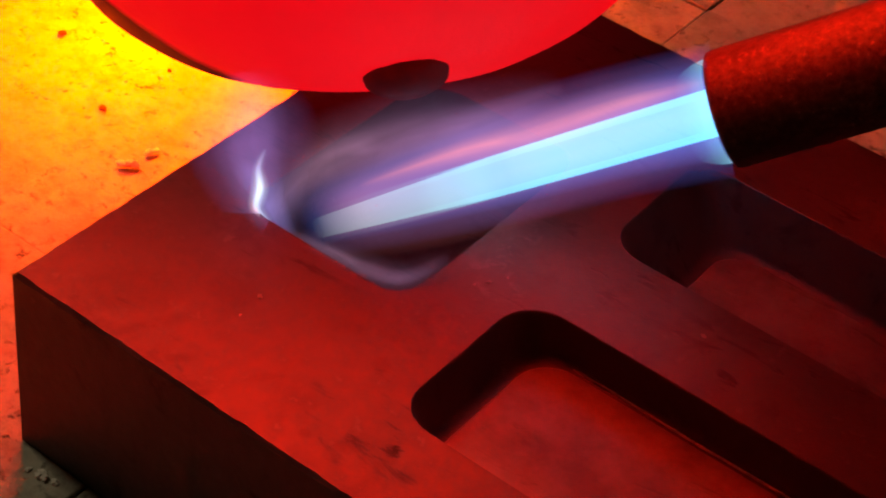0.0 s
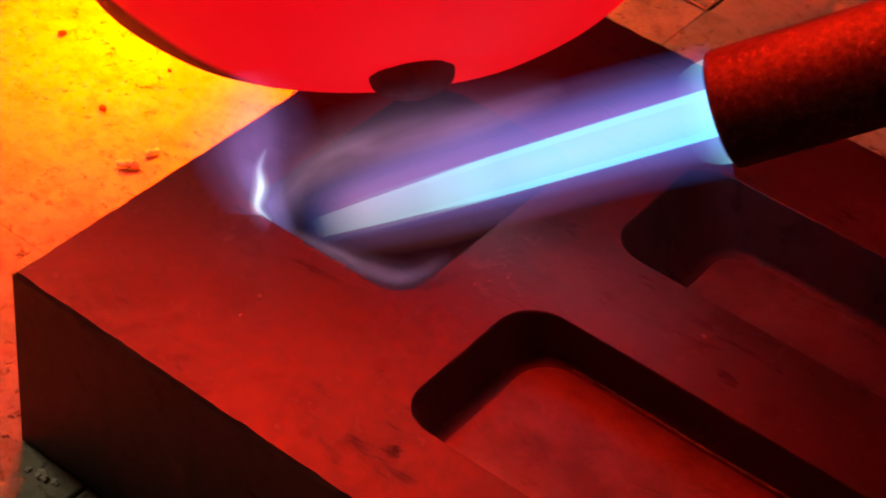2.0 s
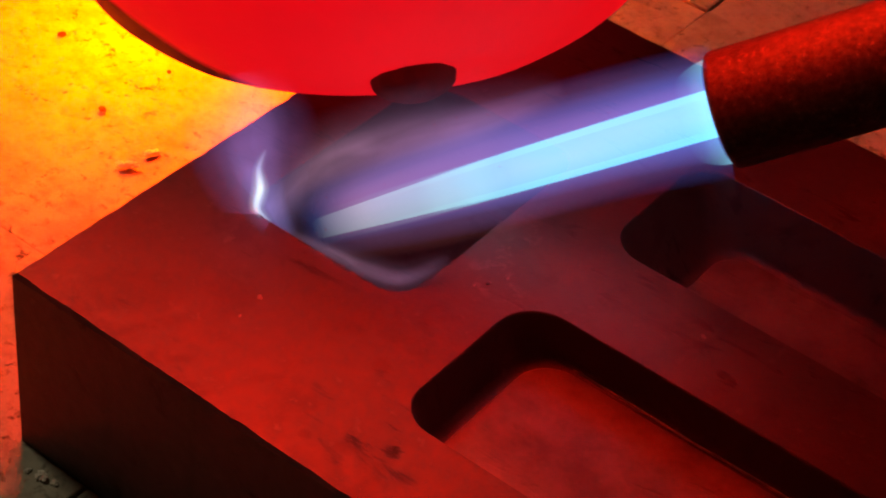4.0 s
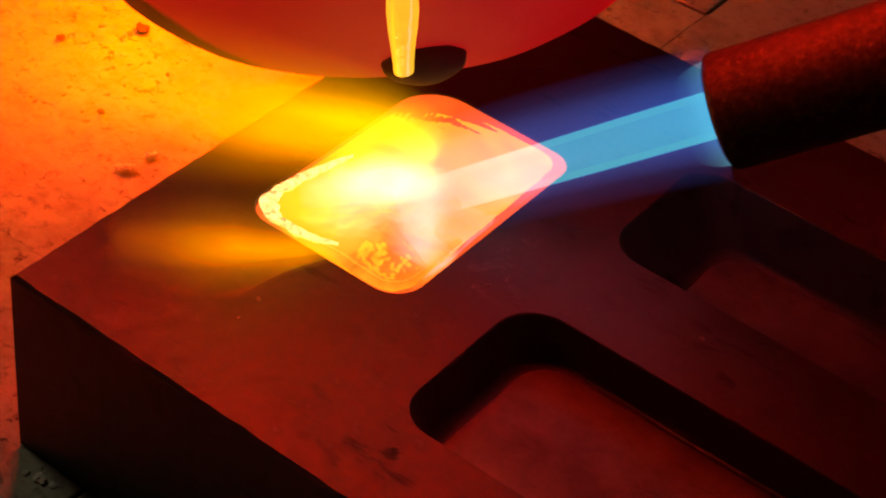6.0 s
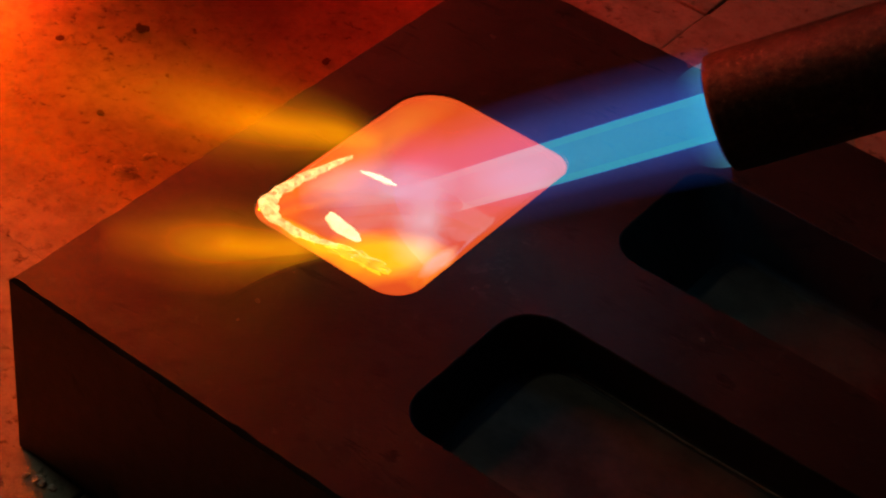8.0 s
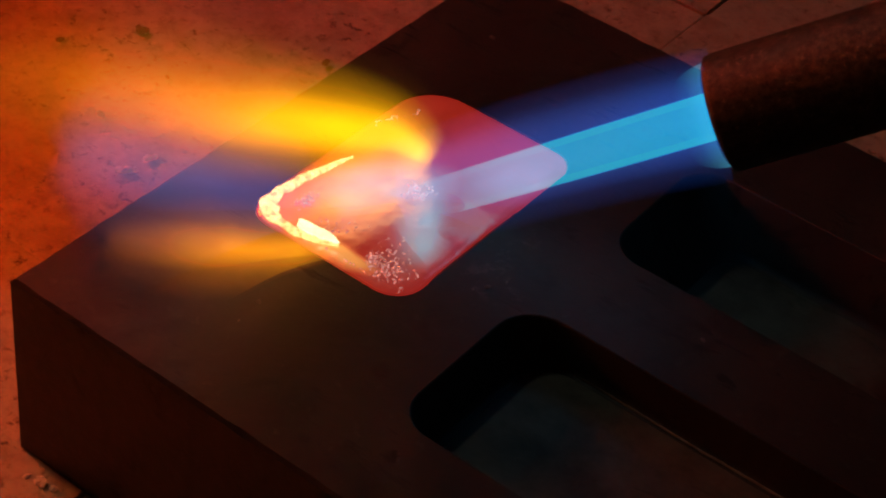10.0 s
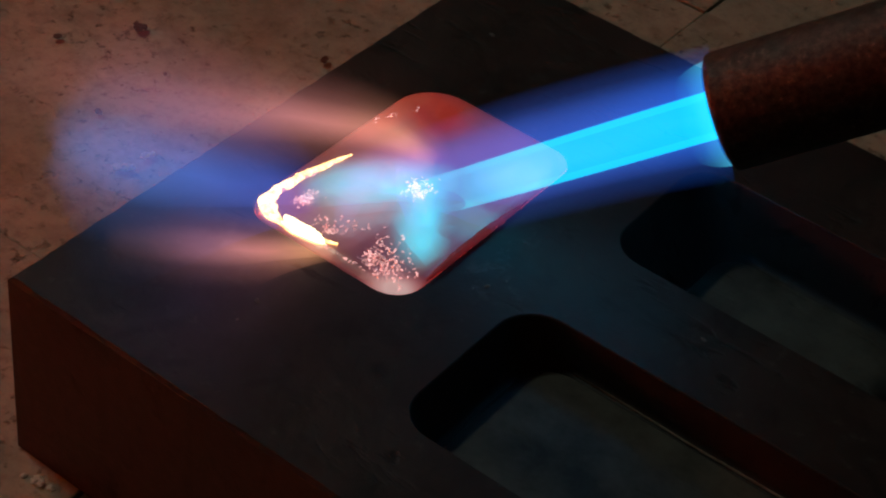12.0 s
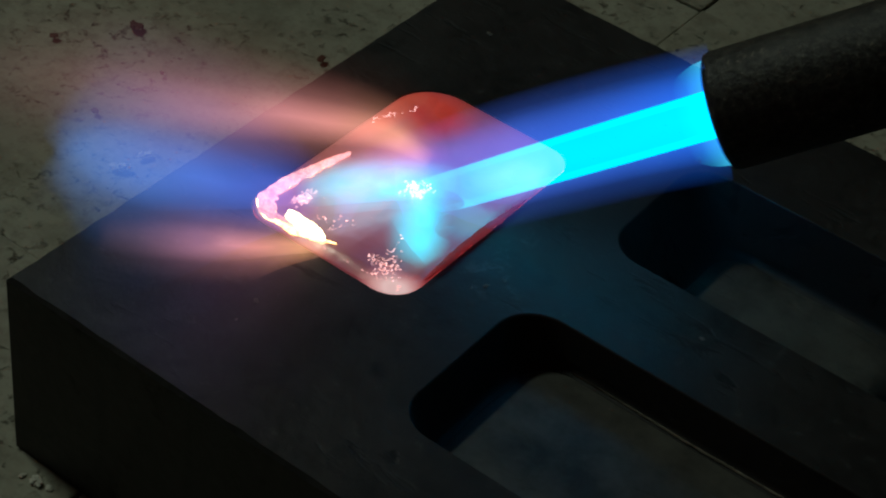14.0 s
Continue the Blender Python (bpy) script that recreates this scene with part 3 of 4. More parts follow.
def blob(rx, ry, rz, seed, rough=0.3, freq=1.6):
    bm = bmesh.new()
    bmesh.ops.create_icosphere(bm, subdivisions=4, radius=1)
    for v in bm.verts:
        n = 1 + rough * noise.noise(v.co * freq + Vector((seed, 0, 0)))
        v.co = Vector((v.co.x * rx * n, v.co.y * ry * n, v.co.z * rz * n))
    return bm


def melt_body():
    m = tagged(new("molten_metal"), "glowing molten metal freezing in the mould cavity", "molten metal")
    pool = part("pool", slab(0.0012, 0.024, 0.7, 3), MELT_HOT, m, "yellow-hot liquid metal", True)
    skins = []
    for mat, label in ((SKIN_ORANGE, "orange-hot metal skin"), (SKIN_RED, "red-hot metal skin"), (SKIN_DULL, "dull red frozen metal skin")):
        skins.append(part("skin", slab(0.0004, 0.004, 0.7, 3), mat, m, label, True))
    rim = part("bright_rim", strip(rim_line(), 0.0022, 0.0011), RIM_HOT, m, "white-hot crescent of metal along the rim", True)
    cooled = part("cooled_rim", strip(rim_line()[:18], 0.0024, 0.0015, 9), metal("cooling_rim", (1.0, 0.34, 0.30), 1.7, 0.6, 380, 0.35, 0.6), m, "pink-hot frozen crust on the rim", True)
    edge = part("dull_edge", strip([(0.0716, 0.0660), (0.0713, 0.074), (0.0710, 0.082), (0.0711, 0.090), (0.0714, 0.098), (0.0718, 0.108)], 0.0013, 0.0003, 4), EDGE_DULL, m, "dull red chilled edge of the metal", True)
    streak = part("bright_streak", blob(0.0070, 0.0019, 0.0008, 3), WHITE_HOT, m, "white-hot streak on the surface", True)
    thin_streak = part("bright_streak", blob(0.0042, 0.0006, 0.0006, 12, 0.5, 2.4), WHITE_HOT, m, "thin bright streak on the skin", True)
    patch = part("bright_patch", blob(0.0050, 0.0185, 0.0007, 8, 0.55, 3.2), metal("yellow_patch", (1.0, 0.66, 0.20), 9.0, 0.6, 120), m, "yellow-hot patch", True)
    corner = part("bright_patch", blob(0.0075, 0.0022, 0.0006, 5, 0.6, 2.6), metal("amber_patch", (1.0, 0.52, 0.03), 6.0, 0.6, 120), m, "amber patch of dross", True)
    grains = bmesh.new()
    rng = random.Random(5)
    for _ in range(1100):
        pick = rng.random()
        if pick < 0.72:
            x, y = 0.0535 + rng.gauss(0, 0.0075), 0.0632 + rng.gauss(0, 0.0040)
        elif pick < 0.82:
            x, y = 0.0490 + rng.gauss(0, 0.0018), 0.0925 + rng.gauss(0, 0.0022)
        elif pick < 0.90:
            f = rng.random()
            x, y = 0.0235 + 0.005 * f + rng.gauss(0, 0.0006), 0.107 + 0.012 * f + rng.gauss(0, 0.0008)
        else:
            x, y = 0.0310 + rng.gauss(0, 0.0009), 0.0690 + rng.gauss(0, 0.0018)
        if y < 0.0585 or x > 0.069:
            continue
        r = rng.uniform(0.00007, 0.00026)
        bmesh.ops.create_icosphere(grains, subdivisions=1, radius=r, matrix=pose(x, y, 0.0003) @ pose(0, 0, 0, 0, 0, rng.uniform(0, 180)) @ Matrix.Diagonal((2.2, 1, 0.6, 1)))
    dross = tagged(part("dross", grains, DROSS, m, "glittering grains of dross", True), kind="stuff")
    return m, pool, skins, rim, cooled, edge, streak, thin_streak, patch, corner, dross


melt_ob, pool_ob, skin_obs, rim_ob, cooled_ob, edge_ob, streak_ob, thin_streak_ob, patch_ob, corner_ob, dross_ob = melt_body()


# ---- poured stream, in short lengths that fall one after the other ----
STREAM_MAT = metal("pouring_metal", (1.0, 0.58, 0.04), 2.4, 0.25, 90, 0.15, 0.3)
STREAM_N, STREAM_LEN, STREAM_T0 = 14, 0.05, 4.4667


def stream_radius(s):
    """Radius along the stream, s in lengths from its front."""
    if s > STREAM_N - 0.95:
        return 0.0034
    return float(np.interp(s, (0, 1, 3, 6, 8.5, 10, 11, 12, 13), (0.003, 0.0054, 0.0058, 0.0056, 0.0048, 0.0043, 0.0034, 0.0028, 0.0022)))


def stream():
    made = []
    for i in range(STREAM_N):
        prof = [(0.0, -0.0006)] if i == 0 else []
        for k in range(13):
            u = k / 12
            r = stream_radius(i + u * 1.04 - 0.02)
            if i == STREAM_N - 1:
                r = 0.0024 + 0.0016 * math.exp(-((u - 0.35) / 0.22) ** 2)
                r *= max(0.05, min(1.0, (1.0 - u) * 5)) ** 0.5
            if i == 0 and k == 0:
                r *= 0.5
            prof.append((r, (u * 1.04 - 0.02) * STREAM_LEN))
        if i == STREAM_N - 1:
            prof.append((0.0, STREAM_LEN + 0.0006))
        bm = lathe(prof, 28)
        for v in bm.verts:
            z = v.co.z + i * STREAM_LEN
            v.co.x *= 1.12 + 0.1 * math.sin(z * 60)
            v.co.x += 0.0006 * noise.noise(Vector((0, 0, z * 30)))
            v.co.y += 0.0006 * noise.noise(Vector((5, 0, z * 30)))
        ob = link_mesh("metal_stream", bm, STREAM_MAT, smooth=True)
        made.append(tagged(ob, "yellow-hot length of molten metal pouring from the crucible", "molten metal", "lengths of the pouring stream"))
    return made


stream_obs = stream()

# ---- flames ----
CORE = flame_mat("cyan_flame_core", [(0.0, (0.0, 0.34, 0.40)), (0.45, (0.0, 0.33, 0.38)), (0.53, (0.0, 0.30, 0.34)), (0.61, (0.005, 0.22, 0.25)), (0.67, (0.01, 0.10, 0.11)), (0.73, (0.005, 0.02, 0.02)), (1.0, (0, 0, 0))])
VEIL = flame_mat("violet_flame_veil", [(0.0, (0.006, 0.052, 0.27)), (0.08, (0.014, 0.062, 0.34)), (0.45, (0.024, 0.053, 0.27)), (0.8, (0.024, 0.036, 0.16)), (1.0, (0, 0, 0))], 0.0, 0.2)
WARM = flame_mat("rosy_flame_sheath", [(0.0, (0.060, 0.015, 0.015)), (0.4, (0.085, 0.023, 0.026)), (0.8, (0.08, 0.025, 0.03)), (1.0, (0, 0, 0))], -0.3, 0.3)
CORE_EDGE = flame_mat("bright_cone_edge", [(0.0, (0.006, 0.06, 0.066)), (0.45, (0.006, 0.055, 0.06)), (0.7, (0.003, 0.022, 0.025)), (1.0, (0, 0, 0))])
COLLAR = flame_mat("pale_flame_collar", [(0.0, (0.04, 0.22, 0.30)), (0.5, (0.01, 0.07, 0.11)), (1.0, (0, 0, 0))])
SPILL = flame_mat("violet_spill", [(0.0, (0, 0, 0)), (0.2, (0.065, 0.065, 0.21)), (0.55, (0.075, 0.05, 0.18)), (1.0, (0, 0, 0))], 0.4, 0.4)
ARC = flame_mat("pale_blue_arc", [(0.0, (0, 0, 0)), (0.25, (0.16, 0.26, 0.34)), (0.5, (0.22, 0.38, 0.44)), (0.75, (0.07, 0.11, 0.18)), (1.0, (0, 0, 0))], 0.6)
WASH = flame_mat("grey_violet_wash", [(0.0, (0, 0, 0)), (0.3, (0.085, 0.050, 0.095)), (0.7, (0.075, 0.042, 0.11)), (1.0, (0, 0, 0))], 1.0, 0.5)
RIM_WASH = flame_mat("rim_wash", [(0.0, (0, 0, 0)), (0.3, (0.05, 0.030, 0.055)), (0.7, (0.045, 0.025, 0.055)), (1.0, (0, 0, 0))], 1.0, 0.4)
YELLOW = flame_mat("sodium_yellow_flame", [(0.0, (0, 0, 0)), (0.08, (1.7, 0.85, 0.004)), (0.35, (1.5, 0.64, 0.003)), (0.6, (0.55, 0.17, 0.002)), (1.0, (0, 0, 0))], 0.8, 0.35, (2.5, 1.5))
ORANGE = flame_mat("orange_flame", [(0.0, (0, 0, 0)), (0.18, (0.95, 0.31, 0.003)), (0.5, (0.85, 0.24, 0.002)), (0.8, (0.28, 0.065, 0.001)), (1.0, (0, 0, 0))], 1.1, 0.35, (2.5, 1.5))
PINK = flame_mat("faint_pink_flame", [(0.0, (0, 0, 0)), (0.15, (0.29, 0.115, 0.055)), (0.35, (0.26, 0.090, 0.075)), (0.6, (0.12, 0.045, 0.060)), (0.85, (0.022, 0.010, 0.010)), (1.0, (0, 0, 0))], 0.8, 0.4, (2.5, 1.5))
BLUE = flame_mat("violet_blue_gas", [(0.0, (0, 0, 0)), (0.15, (0.018, 0.030, 0.16)), (0.6, (0.026, 0.052, 0.17)), (0.85, (0.020, 0.044, 0.12)), (1.0, (0, 0, 0))], 0.5, 0.3, (2.5, 1.5))
YELLOW_FRINGE = flame_mat("amber_fringe", [(0.0, (0, 0, 0)), (0.15, (0.20, 0.06, 0.001)), (0.6, (0.16, 0.04, 0.001)), (1.0, (0, 0, 0))], 0.8, 0.5, (3.5, 2.0))
FRINGE = flame_mat("dim_orange_fringe", [(0.0, (0, 0, 0)), (0.2, (0.12, 0.026, 0.001)), (0.6, (0.11, 0.020, 0.001)), (1.0, (0, 0, 0))], 0.8, 0.5, (3.5, 2.0))
FRINGE_FAINT = flame_mat("faint_red_fringe", [(0.0, (0, 0, 0)), (0.2, (0.022, 0.006, 0.004)), (0.6, (0.02, 0.006, 0.004)), (1.0, (0, 0, 0))], 0.8, 0.5, (3.5, 2.0))
FRINGE_BLUE = flame_mat("faint_blue_fringe", [(0.0, (0, 0, 0)), (0.3, (0.006, 0.010, 0.035)), (0.7, (0.008, 0.014, 0.035)), (1.0, (0, 0, 0))], 0.8, 0.4, (3.0, 2.0))
FLARE_EDGE = flame_mat("yellow_flare_edge", [(0.0, (0, 0, 0)), (0.15, (0.9, 0.45, 0.004)), (0.55, (0.95, 0.49, 0.006)), (0.8, (0.3, 0.15, 0.003)), (1.0, (0, 0, 0))], 0.6, 0.4, (3.0, 2.0))
FLASH = flame_mat("white_yellow_flare", [(0.0, (0, 0, 0)), (0.08, (1.2, 0.55, 0.06)), (0.4, (1.6, 0.95, 0.5)), (0.75, (1.5, 0.8, 0.35)), (1.0, (0, 0, 0))], 0.2, 0.3, (3, 2))


def on_axis(s, up=0.0, side=0.0):
    return TIP + ALONG * s + Vector((0, 0, up)) + LEFT * side


def torch_flame():
    f = tagged(new("torch_flame"), "blue gas flame with a bright cyan core", "flame")
    L = (HIT - TIP).length
    pts = [(*on_axis(s), w) for s, w in ((-0.002, 0.0058), (L * 0.3, 0.0055), (L * 0.65, 0.0049), (L, 0.0042))]
    part("core", gas_tube(pts), CORE, f, "bright cyan inner cone")
    side = ALONG.cross(VIEW).normalized()
    for k in (-1, 1):
        line = [(*(on_axis(s) + side * (k * w * 0.86)), 0.0010) for s, w in ((-0.002, 0.0058), (L * 0.3, 0.0055), (L * 0.65, 0.0049), (L * 0.9, 0.0044))]
        part("core_edge", gas_tube(line, 16, 10), CORE_EDGE, f, "brighter edge of the inner cone")
    pts = [(*on_axis(s, up), w) for s, w, up in ((-0.001, 0.0168, 0.0), (L * 0.2, 0.0165, 0.0024), (L * 0.5, 0.0160, 0.0040), (L * 0.8, 0.0140, 0.0045), (L * 1.05, 0.0110, 0.0050))]
    part("veil", gas_sheets(pts, turns=(0, 45, -45)), VEIL, f, "violet blue outer flame")
    pts = [(*on_axis(s), w) for s, w in ((-0.0005, 0.0129), (0.002, 0.0126), (0.0045, 0.0118), (0.007, 0.0105))]
    part("collar", gas_tube(pts), COLLAR, f, "pale flame clinging to the burner rim")
    return f


def gas_piece(name, label, pts, mat, fringe=None, lift=0.0015, wide=1.0, **more):
    f = tagged(new(name), label, "flame")
    part("tongue", gas_sheets([(x, y, z, w * wide) for x, y, z, w in pts], **more), mat, f)
    if fringe:
        part("fringe", gas_sheets([(x, y, z + lift, w * 1.6) for x, y, z, w in pts], **more), fringe, f, "dim reddish outer fringe")
    return f


flame_ob = torch_flame()
CORE_TIP = flame_mat("fading_core_tip", [(0.0, (0, 0, 0)), (0.30, (0.04, 0.20, 0.20)), (0.7, (0.06, 0.14, 0.14)), (1.0, (0, 0, 0))])
spill_ob = tagged(new("mould_flame"), "violet flame spilling over the rim of the empty cavity", "flame")
part("spill", gas_sheets([(0.0333, 0.0592, 0.0515, 0.006), (0.0258, 0.0582, 0.0615, 0.012), (0.0190, 0.0610, 0.0705, 0.017), (0.0150, 0.0640, 0.0790, 0.016), (0.0100, 0.0670, 0.0870, 0.008)]), SPILL, spill_ob)
part("core_tip", gas_tube([(*on_axis((HIT - TIP).length * u), 0.0050 - 0.0008 * k) for k, u in enumerate((0.52, 0.70, 0.86, 1.0))]), CORE_TIP, spill_ob, "fading end of the cyan cone")
part("sheath", gas_sheets([(*on_axis((HIT - TIP).length * u, 0.003), w) for u, w in ((0.02, 0.0130), (0.3, 0.0150), (0.6, 0.0160), (0.85, 0.0140), (1.0, 0.0100))]), WARM, spill_ob, "rosy outer sheath of the flame")
part("arc", gas_sheets([(0.0293, 0.0575, 0.0555, 0.0010), (0.0254, 0.0562, 0.0585, 0.0022), (0.0229, 0.0600, 0.0615, 0.0026), (0.0205, 0.0620, 0.0655, 0.0018), (0.0200, 0.0650, 0.0695, 0.0008)]), ARC, spill_ob, "pale blue arc where the gas turns back")
part("rim_flow", gas_sheets([(0.0303, 0.0584, 0.0545, 0.0030), (0.0459, 0.0571, 0.0575, 0.0042), (0.0593, 0.0579, 0.0585, 0.0050), (0.0683, 0.0617, 0.0595, 0.0050), (0.0730, 0.0731, 0.0615, 0.0040)]), RIM_WASH, spill_ob)
part("wash", gas_sheets([(0.0291, 0.0554, 0.0575, 0.0080), (0.0297, 0.0735, 0.0635, 0.0130), (0.0410, 0.0902, 0.0695, 0.0140), (0.0562, 0.1041, 0.0775, 0.0120), (0.0686, 0.1222, 0.0835, 0.0070)]), WASH, spill_ob)

UPPER = [(0.0461, 0.1017, 0.0595, 0.0060), (0.0349, 0.0962, 0.0655, 0.0110), (0.0234, 0.0799, 0.0735, 0.0140), (0.0141, 0.0522, 0.0875, 0.0170), (0.0053, 0.0240, 0.1025, 0.0200), (-0.0040, -0.0060, 0.1175, 0.0200)]
UPPER_SMALL = [(0.0340, 0.0990, 0.0595, 0.0060), (0.0240, 0.0850, 0.0655, 0.0120), (0.0140, 0.0680, 0.0735, 0.0150), (0.0030, 0.0500, 0.0835, 0.0180), (-0.0130, 0.0260, 0.0945, 0.0180)]
LOWER = [(0.0478, 0.0589, 0.0585, 0.0040), (0.0407, 0.0481, 0.0615, 0.0080), (0.0346, 0.0346, 0.0675, 0.0100), (0.0290, 0.0214, 0.0735, 0.0100), (0.0220, 0.0071, 0.0795, 0.0080)]
GAS = [(0.0360, 0.0700, 0.0595, 0.0100), (0.0290, 0.0590, 0.0650, 0.0170), (0.0215, 0.0460, 0.0725, 0.0205), (0.0130, 0.0320, 0.0800, 0.0220), (0.0070, 0.0200, 0.0865, 0.0200), (0.0030, 0.0120, 0.0900, 0.0090)]
yellow_ob = gas_piece("yellow_flame", "bright yellow flame blown off the molten metal", UPPER, YELLOW, YELLOW_FRINGE, wide=1.25)
orange_ob = gas_piece("orange_flame", "orange flame blown off the molten metal", UPPER_SMALL, ORANGE, FRINGE)
pink_ob = gas_piece("pink_flame", "faint pink flame over the freezing metal", UPPER, PINK, FRINGE_FAINT)
lower_ob = gas_piece("orange_flame", "low orange flame along the near rim of the cavity", LOWER, ORANGE, FRINGE, wide=1.3)
lower_pink_ob = gas_piece("pink_flame", "faint low flame along the near rim of the cavity", LOWER, PINK, FRINGE_FAINT)
gas_ob = gas_piece("blue_gas_flame", "violet blue burnt gas blown across the mould", GAS, BLUE, FRINGE_BLUE)


# the cyan lobes are flame and also stand in for its reflection below
SPLASH = flame_mat("cyan_splash", [(0.0, (0.0, 0.0, 0.0)), (0.3, (0.005, 0.30, 0.38)), (0.7, (0.015, 0.25, 0.32)), (1.0, (0, 0, 0))], 0.5, 0.35)
METAL_SHEEN = flame_mat("lavender_sheen", [(0.0, (0, 0, 0)), (0.3, (0.045, 0.055, 0.12)), (0.7, (0.04, 0.05, 0.11)), (1.0, (0, 0, 0))], 0.3, 0.35)
HAZE = flame_mat("violet_haze", [(0.0, (0, 0, 0)), (0.3, (0.045, 0.032, 0.10)), (0.7, (0.075, 0.022, 0.085)), (1.0, (0, 0, 0))], 0.5, 0.4)
splash_ob = tagged(new("splashing_flame"), "torch flame spreading over the molten metal, with its reflected sheen", "flame")
part("left_lobe", gas_sheets([(0.0580, 0.0965, 0.0640, 0.0050), (0.0470, 0.0850, 0.0630, 0.0085), (0.0385, 0.0745, 0.0630, 0.0085), (0.0315, 0.0650, 0.0630, 0.0050)], turns=(0, 35, -35)), SPLASH, splash_ob)
part("near_lobe", gas_sheets([(0.0560, 0.0920, 0.0640, 0.0050), (0.0590, 0.0800, 0.0625, 0.0085), (0.0640, 0.0740, 0.0615, 0.0090), (0.0700, 0.0705, 0.0605, 0.0050)], turns=(0, 35, -35)), SPLASH, splash_ob)
# lavender sheet put in for the blue flame mirrored in the metal
part("far_sheen", gas_sheets([(0.0600, 0.0990, 0.0640, 0.0040), (0.0660, 0.1060, 0.0630, 0.0065), (0.0690, 0.1130, 0.0625, 0.0065), (0.0705, 0.1205, 0.0620, 0.0030)], turns=(0, 35, -35)), METAL_SHEEN, splash_ob)
part("haze", gas_sheets([(0.0475, 0.0614, 0.0605, 0.0050), (0.0420, 0.0763, 0.0635, 0.0120), (0.0458, 0.0890, 0.0675, 0.0150), (0.0525, 0.0983, 0.0715, 0.0120)]), HAZE, splash_ob)


def straight(length, w0, w1, w2):
    """A tongue along local x, about its middle."""
    return [(-length / 2, 0, 0, w0 * 0.4), (-length / 4, 0, 0.001, w0), (0, 0, 0, w1), (length / 4, 0, 0.001, w2), (length / 2, 0, 0, w2 * 0.4)]


wisp_obs = [gas_piece("flame_wisp", "orange wisp carried along the torch flame", straight(0.095, 0.004, 0.007, 0.006), flame_mat("orange_wisp", [(0.0, (0, 0, 0)), (0.3, (a, a * 0.28, 0.002)), (0.8, (a * 0.8, a * 0.25, 0.002)), (1.0, (0, 0, 0))], 0.8, 0.4)) for a in (0.22, 0.32, 0.9, 0.22)]
flash_ob = gas_piece("yellow_flare", "brief white and yellow flare along the torch flame", straight(0.090, 0.011, 0.015, 0.016), FLASH, FLARE_EDGE, lift=0.0060, turns=(0, 22, -22))


def spark(length):
    """A glowing splinter of scale, drawn out along local x."""
    bm = lathe([(0.0, -length / 2), (0.00008, -length * 0.4), (0.00013, 0.0), (0.00010, length * 0.45), (0.0, length / 2)], 8)
    for v in bm.verts:
        v.co = Vector((v.co.z, v.co.x, v.co.y + 0.0016 * math.cos(math.pi * v.co.z / length)))
    return tagged(link_mesh("spark", bm, glow("white_hot_spark", (0.3, 0.2, 0.1), (1.0, 0.78, 0.66), 2.2), smooth=True), "white-hot spark carried off by the torch flame", "spark", "sparks in the flame")


spark_obs = [spark(0.088), spark(0.034)]


# ---- crumbs on the bench ----
def crumbs():
    pale, rust = plain("pale_flux", (0.75, 0.70, 0.60), 0.8, 300), plain("rusty_scale", (0.10, 0.035, 0.02), 0.8, 300)
    rng = random.Random(3)
    for x, y, r, mat, what in ((-0.0592, 0.0974, 0.0019, pale, "flux"), (-0.0612, 0.0960, 0.0013, pale, "flux"), (-0.0575, 0.0985, 0.0012, pale, "flux"), (-0.0589, 0.1058, 0.0016, pale, "flux"), (-0.0580, 0.1078, 0.0011, pale, "flux"),
                               (-0.1073, 0.1524, 0.0021, rust, "scale"), (-0.1062, 0.1538, 0.0015, rust, "scale"), (-0.0528, 0.1825, 0.0016, rust, "scale"), (-0.0834, 0.1402, 0.0008, rust, "scale"), (-0.0842, 0.1114, 0.0013, rust, "scale"), (-0.1217, 0.1303, 0.0013, rust, "scale"),
                               (0.0121, -0.0050, 0.0016, pale, "flux"), (0.0158, -0.0045, 0.0010, pale, "flux"), (0.0080, -0.0060, 0.0009, pale, "flux"), (-0.0060, -0.0050, 0.0012, rust, "scale")):
        ob = link_mesh("flux_crumb" if what == "flux" else "scale_flake", blob(r, r * rng.uniform(0.6, 0.9), r * 0.45, rng.uniform(0, 50), 0.6, 2.2), mat)
        ob.matrix_world = pose(x, y, r * 0.3, 0, 0, rng.uniform(0, 180))
        tagged(ob, "pale crumb of spent flux on the bench" if what == "flux" else "dark rusty flake of scale on the bench", "crumb" if what == "flux" else "flake", "crumbs on the bench")

    grey = plain("grey_flux", (0.13, 0.115, 0.10), 0.85, 300)
    for x, y, r in ((0.0827, 0.0759, 0.0005), (0.0806, 0.0728, 0.0003), (0.0851, 0.0805, 0.0003), (0.0464, 0.0339, 0.0005), (0.0473, 0.0260, 0.0003), (0.1313, 0.0968, 0.0005), (0.0212, 0.1623, 0.0006)):
        ob = link_mesh("flux_crumb", blob(r * 1.5, r, r * 0.35, rng.uniform(0, 50), 0.6, 2.2), grey)
        ob.matrix_world = pose(x, y, H + r * 0.15, 0, 0, rng.uniform(0, 180))
        tagged(ob, "tiny grey crumb of spent flux on the mould", "crumb", "crumbs on the mould")


crumbs()


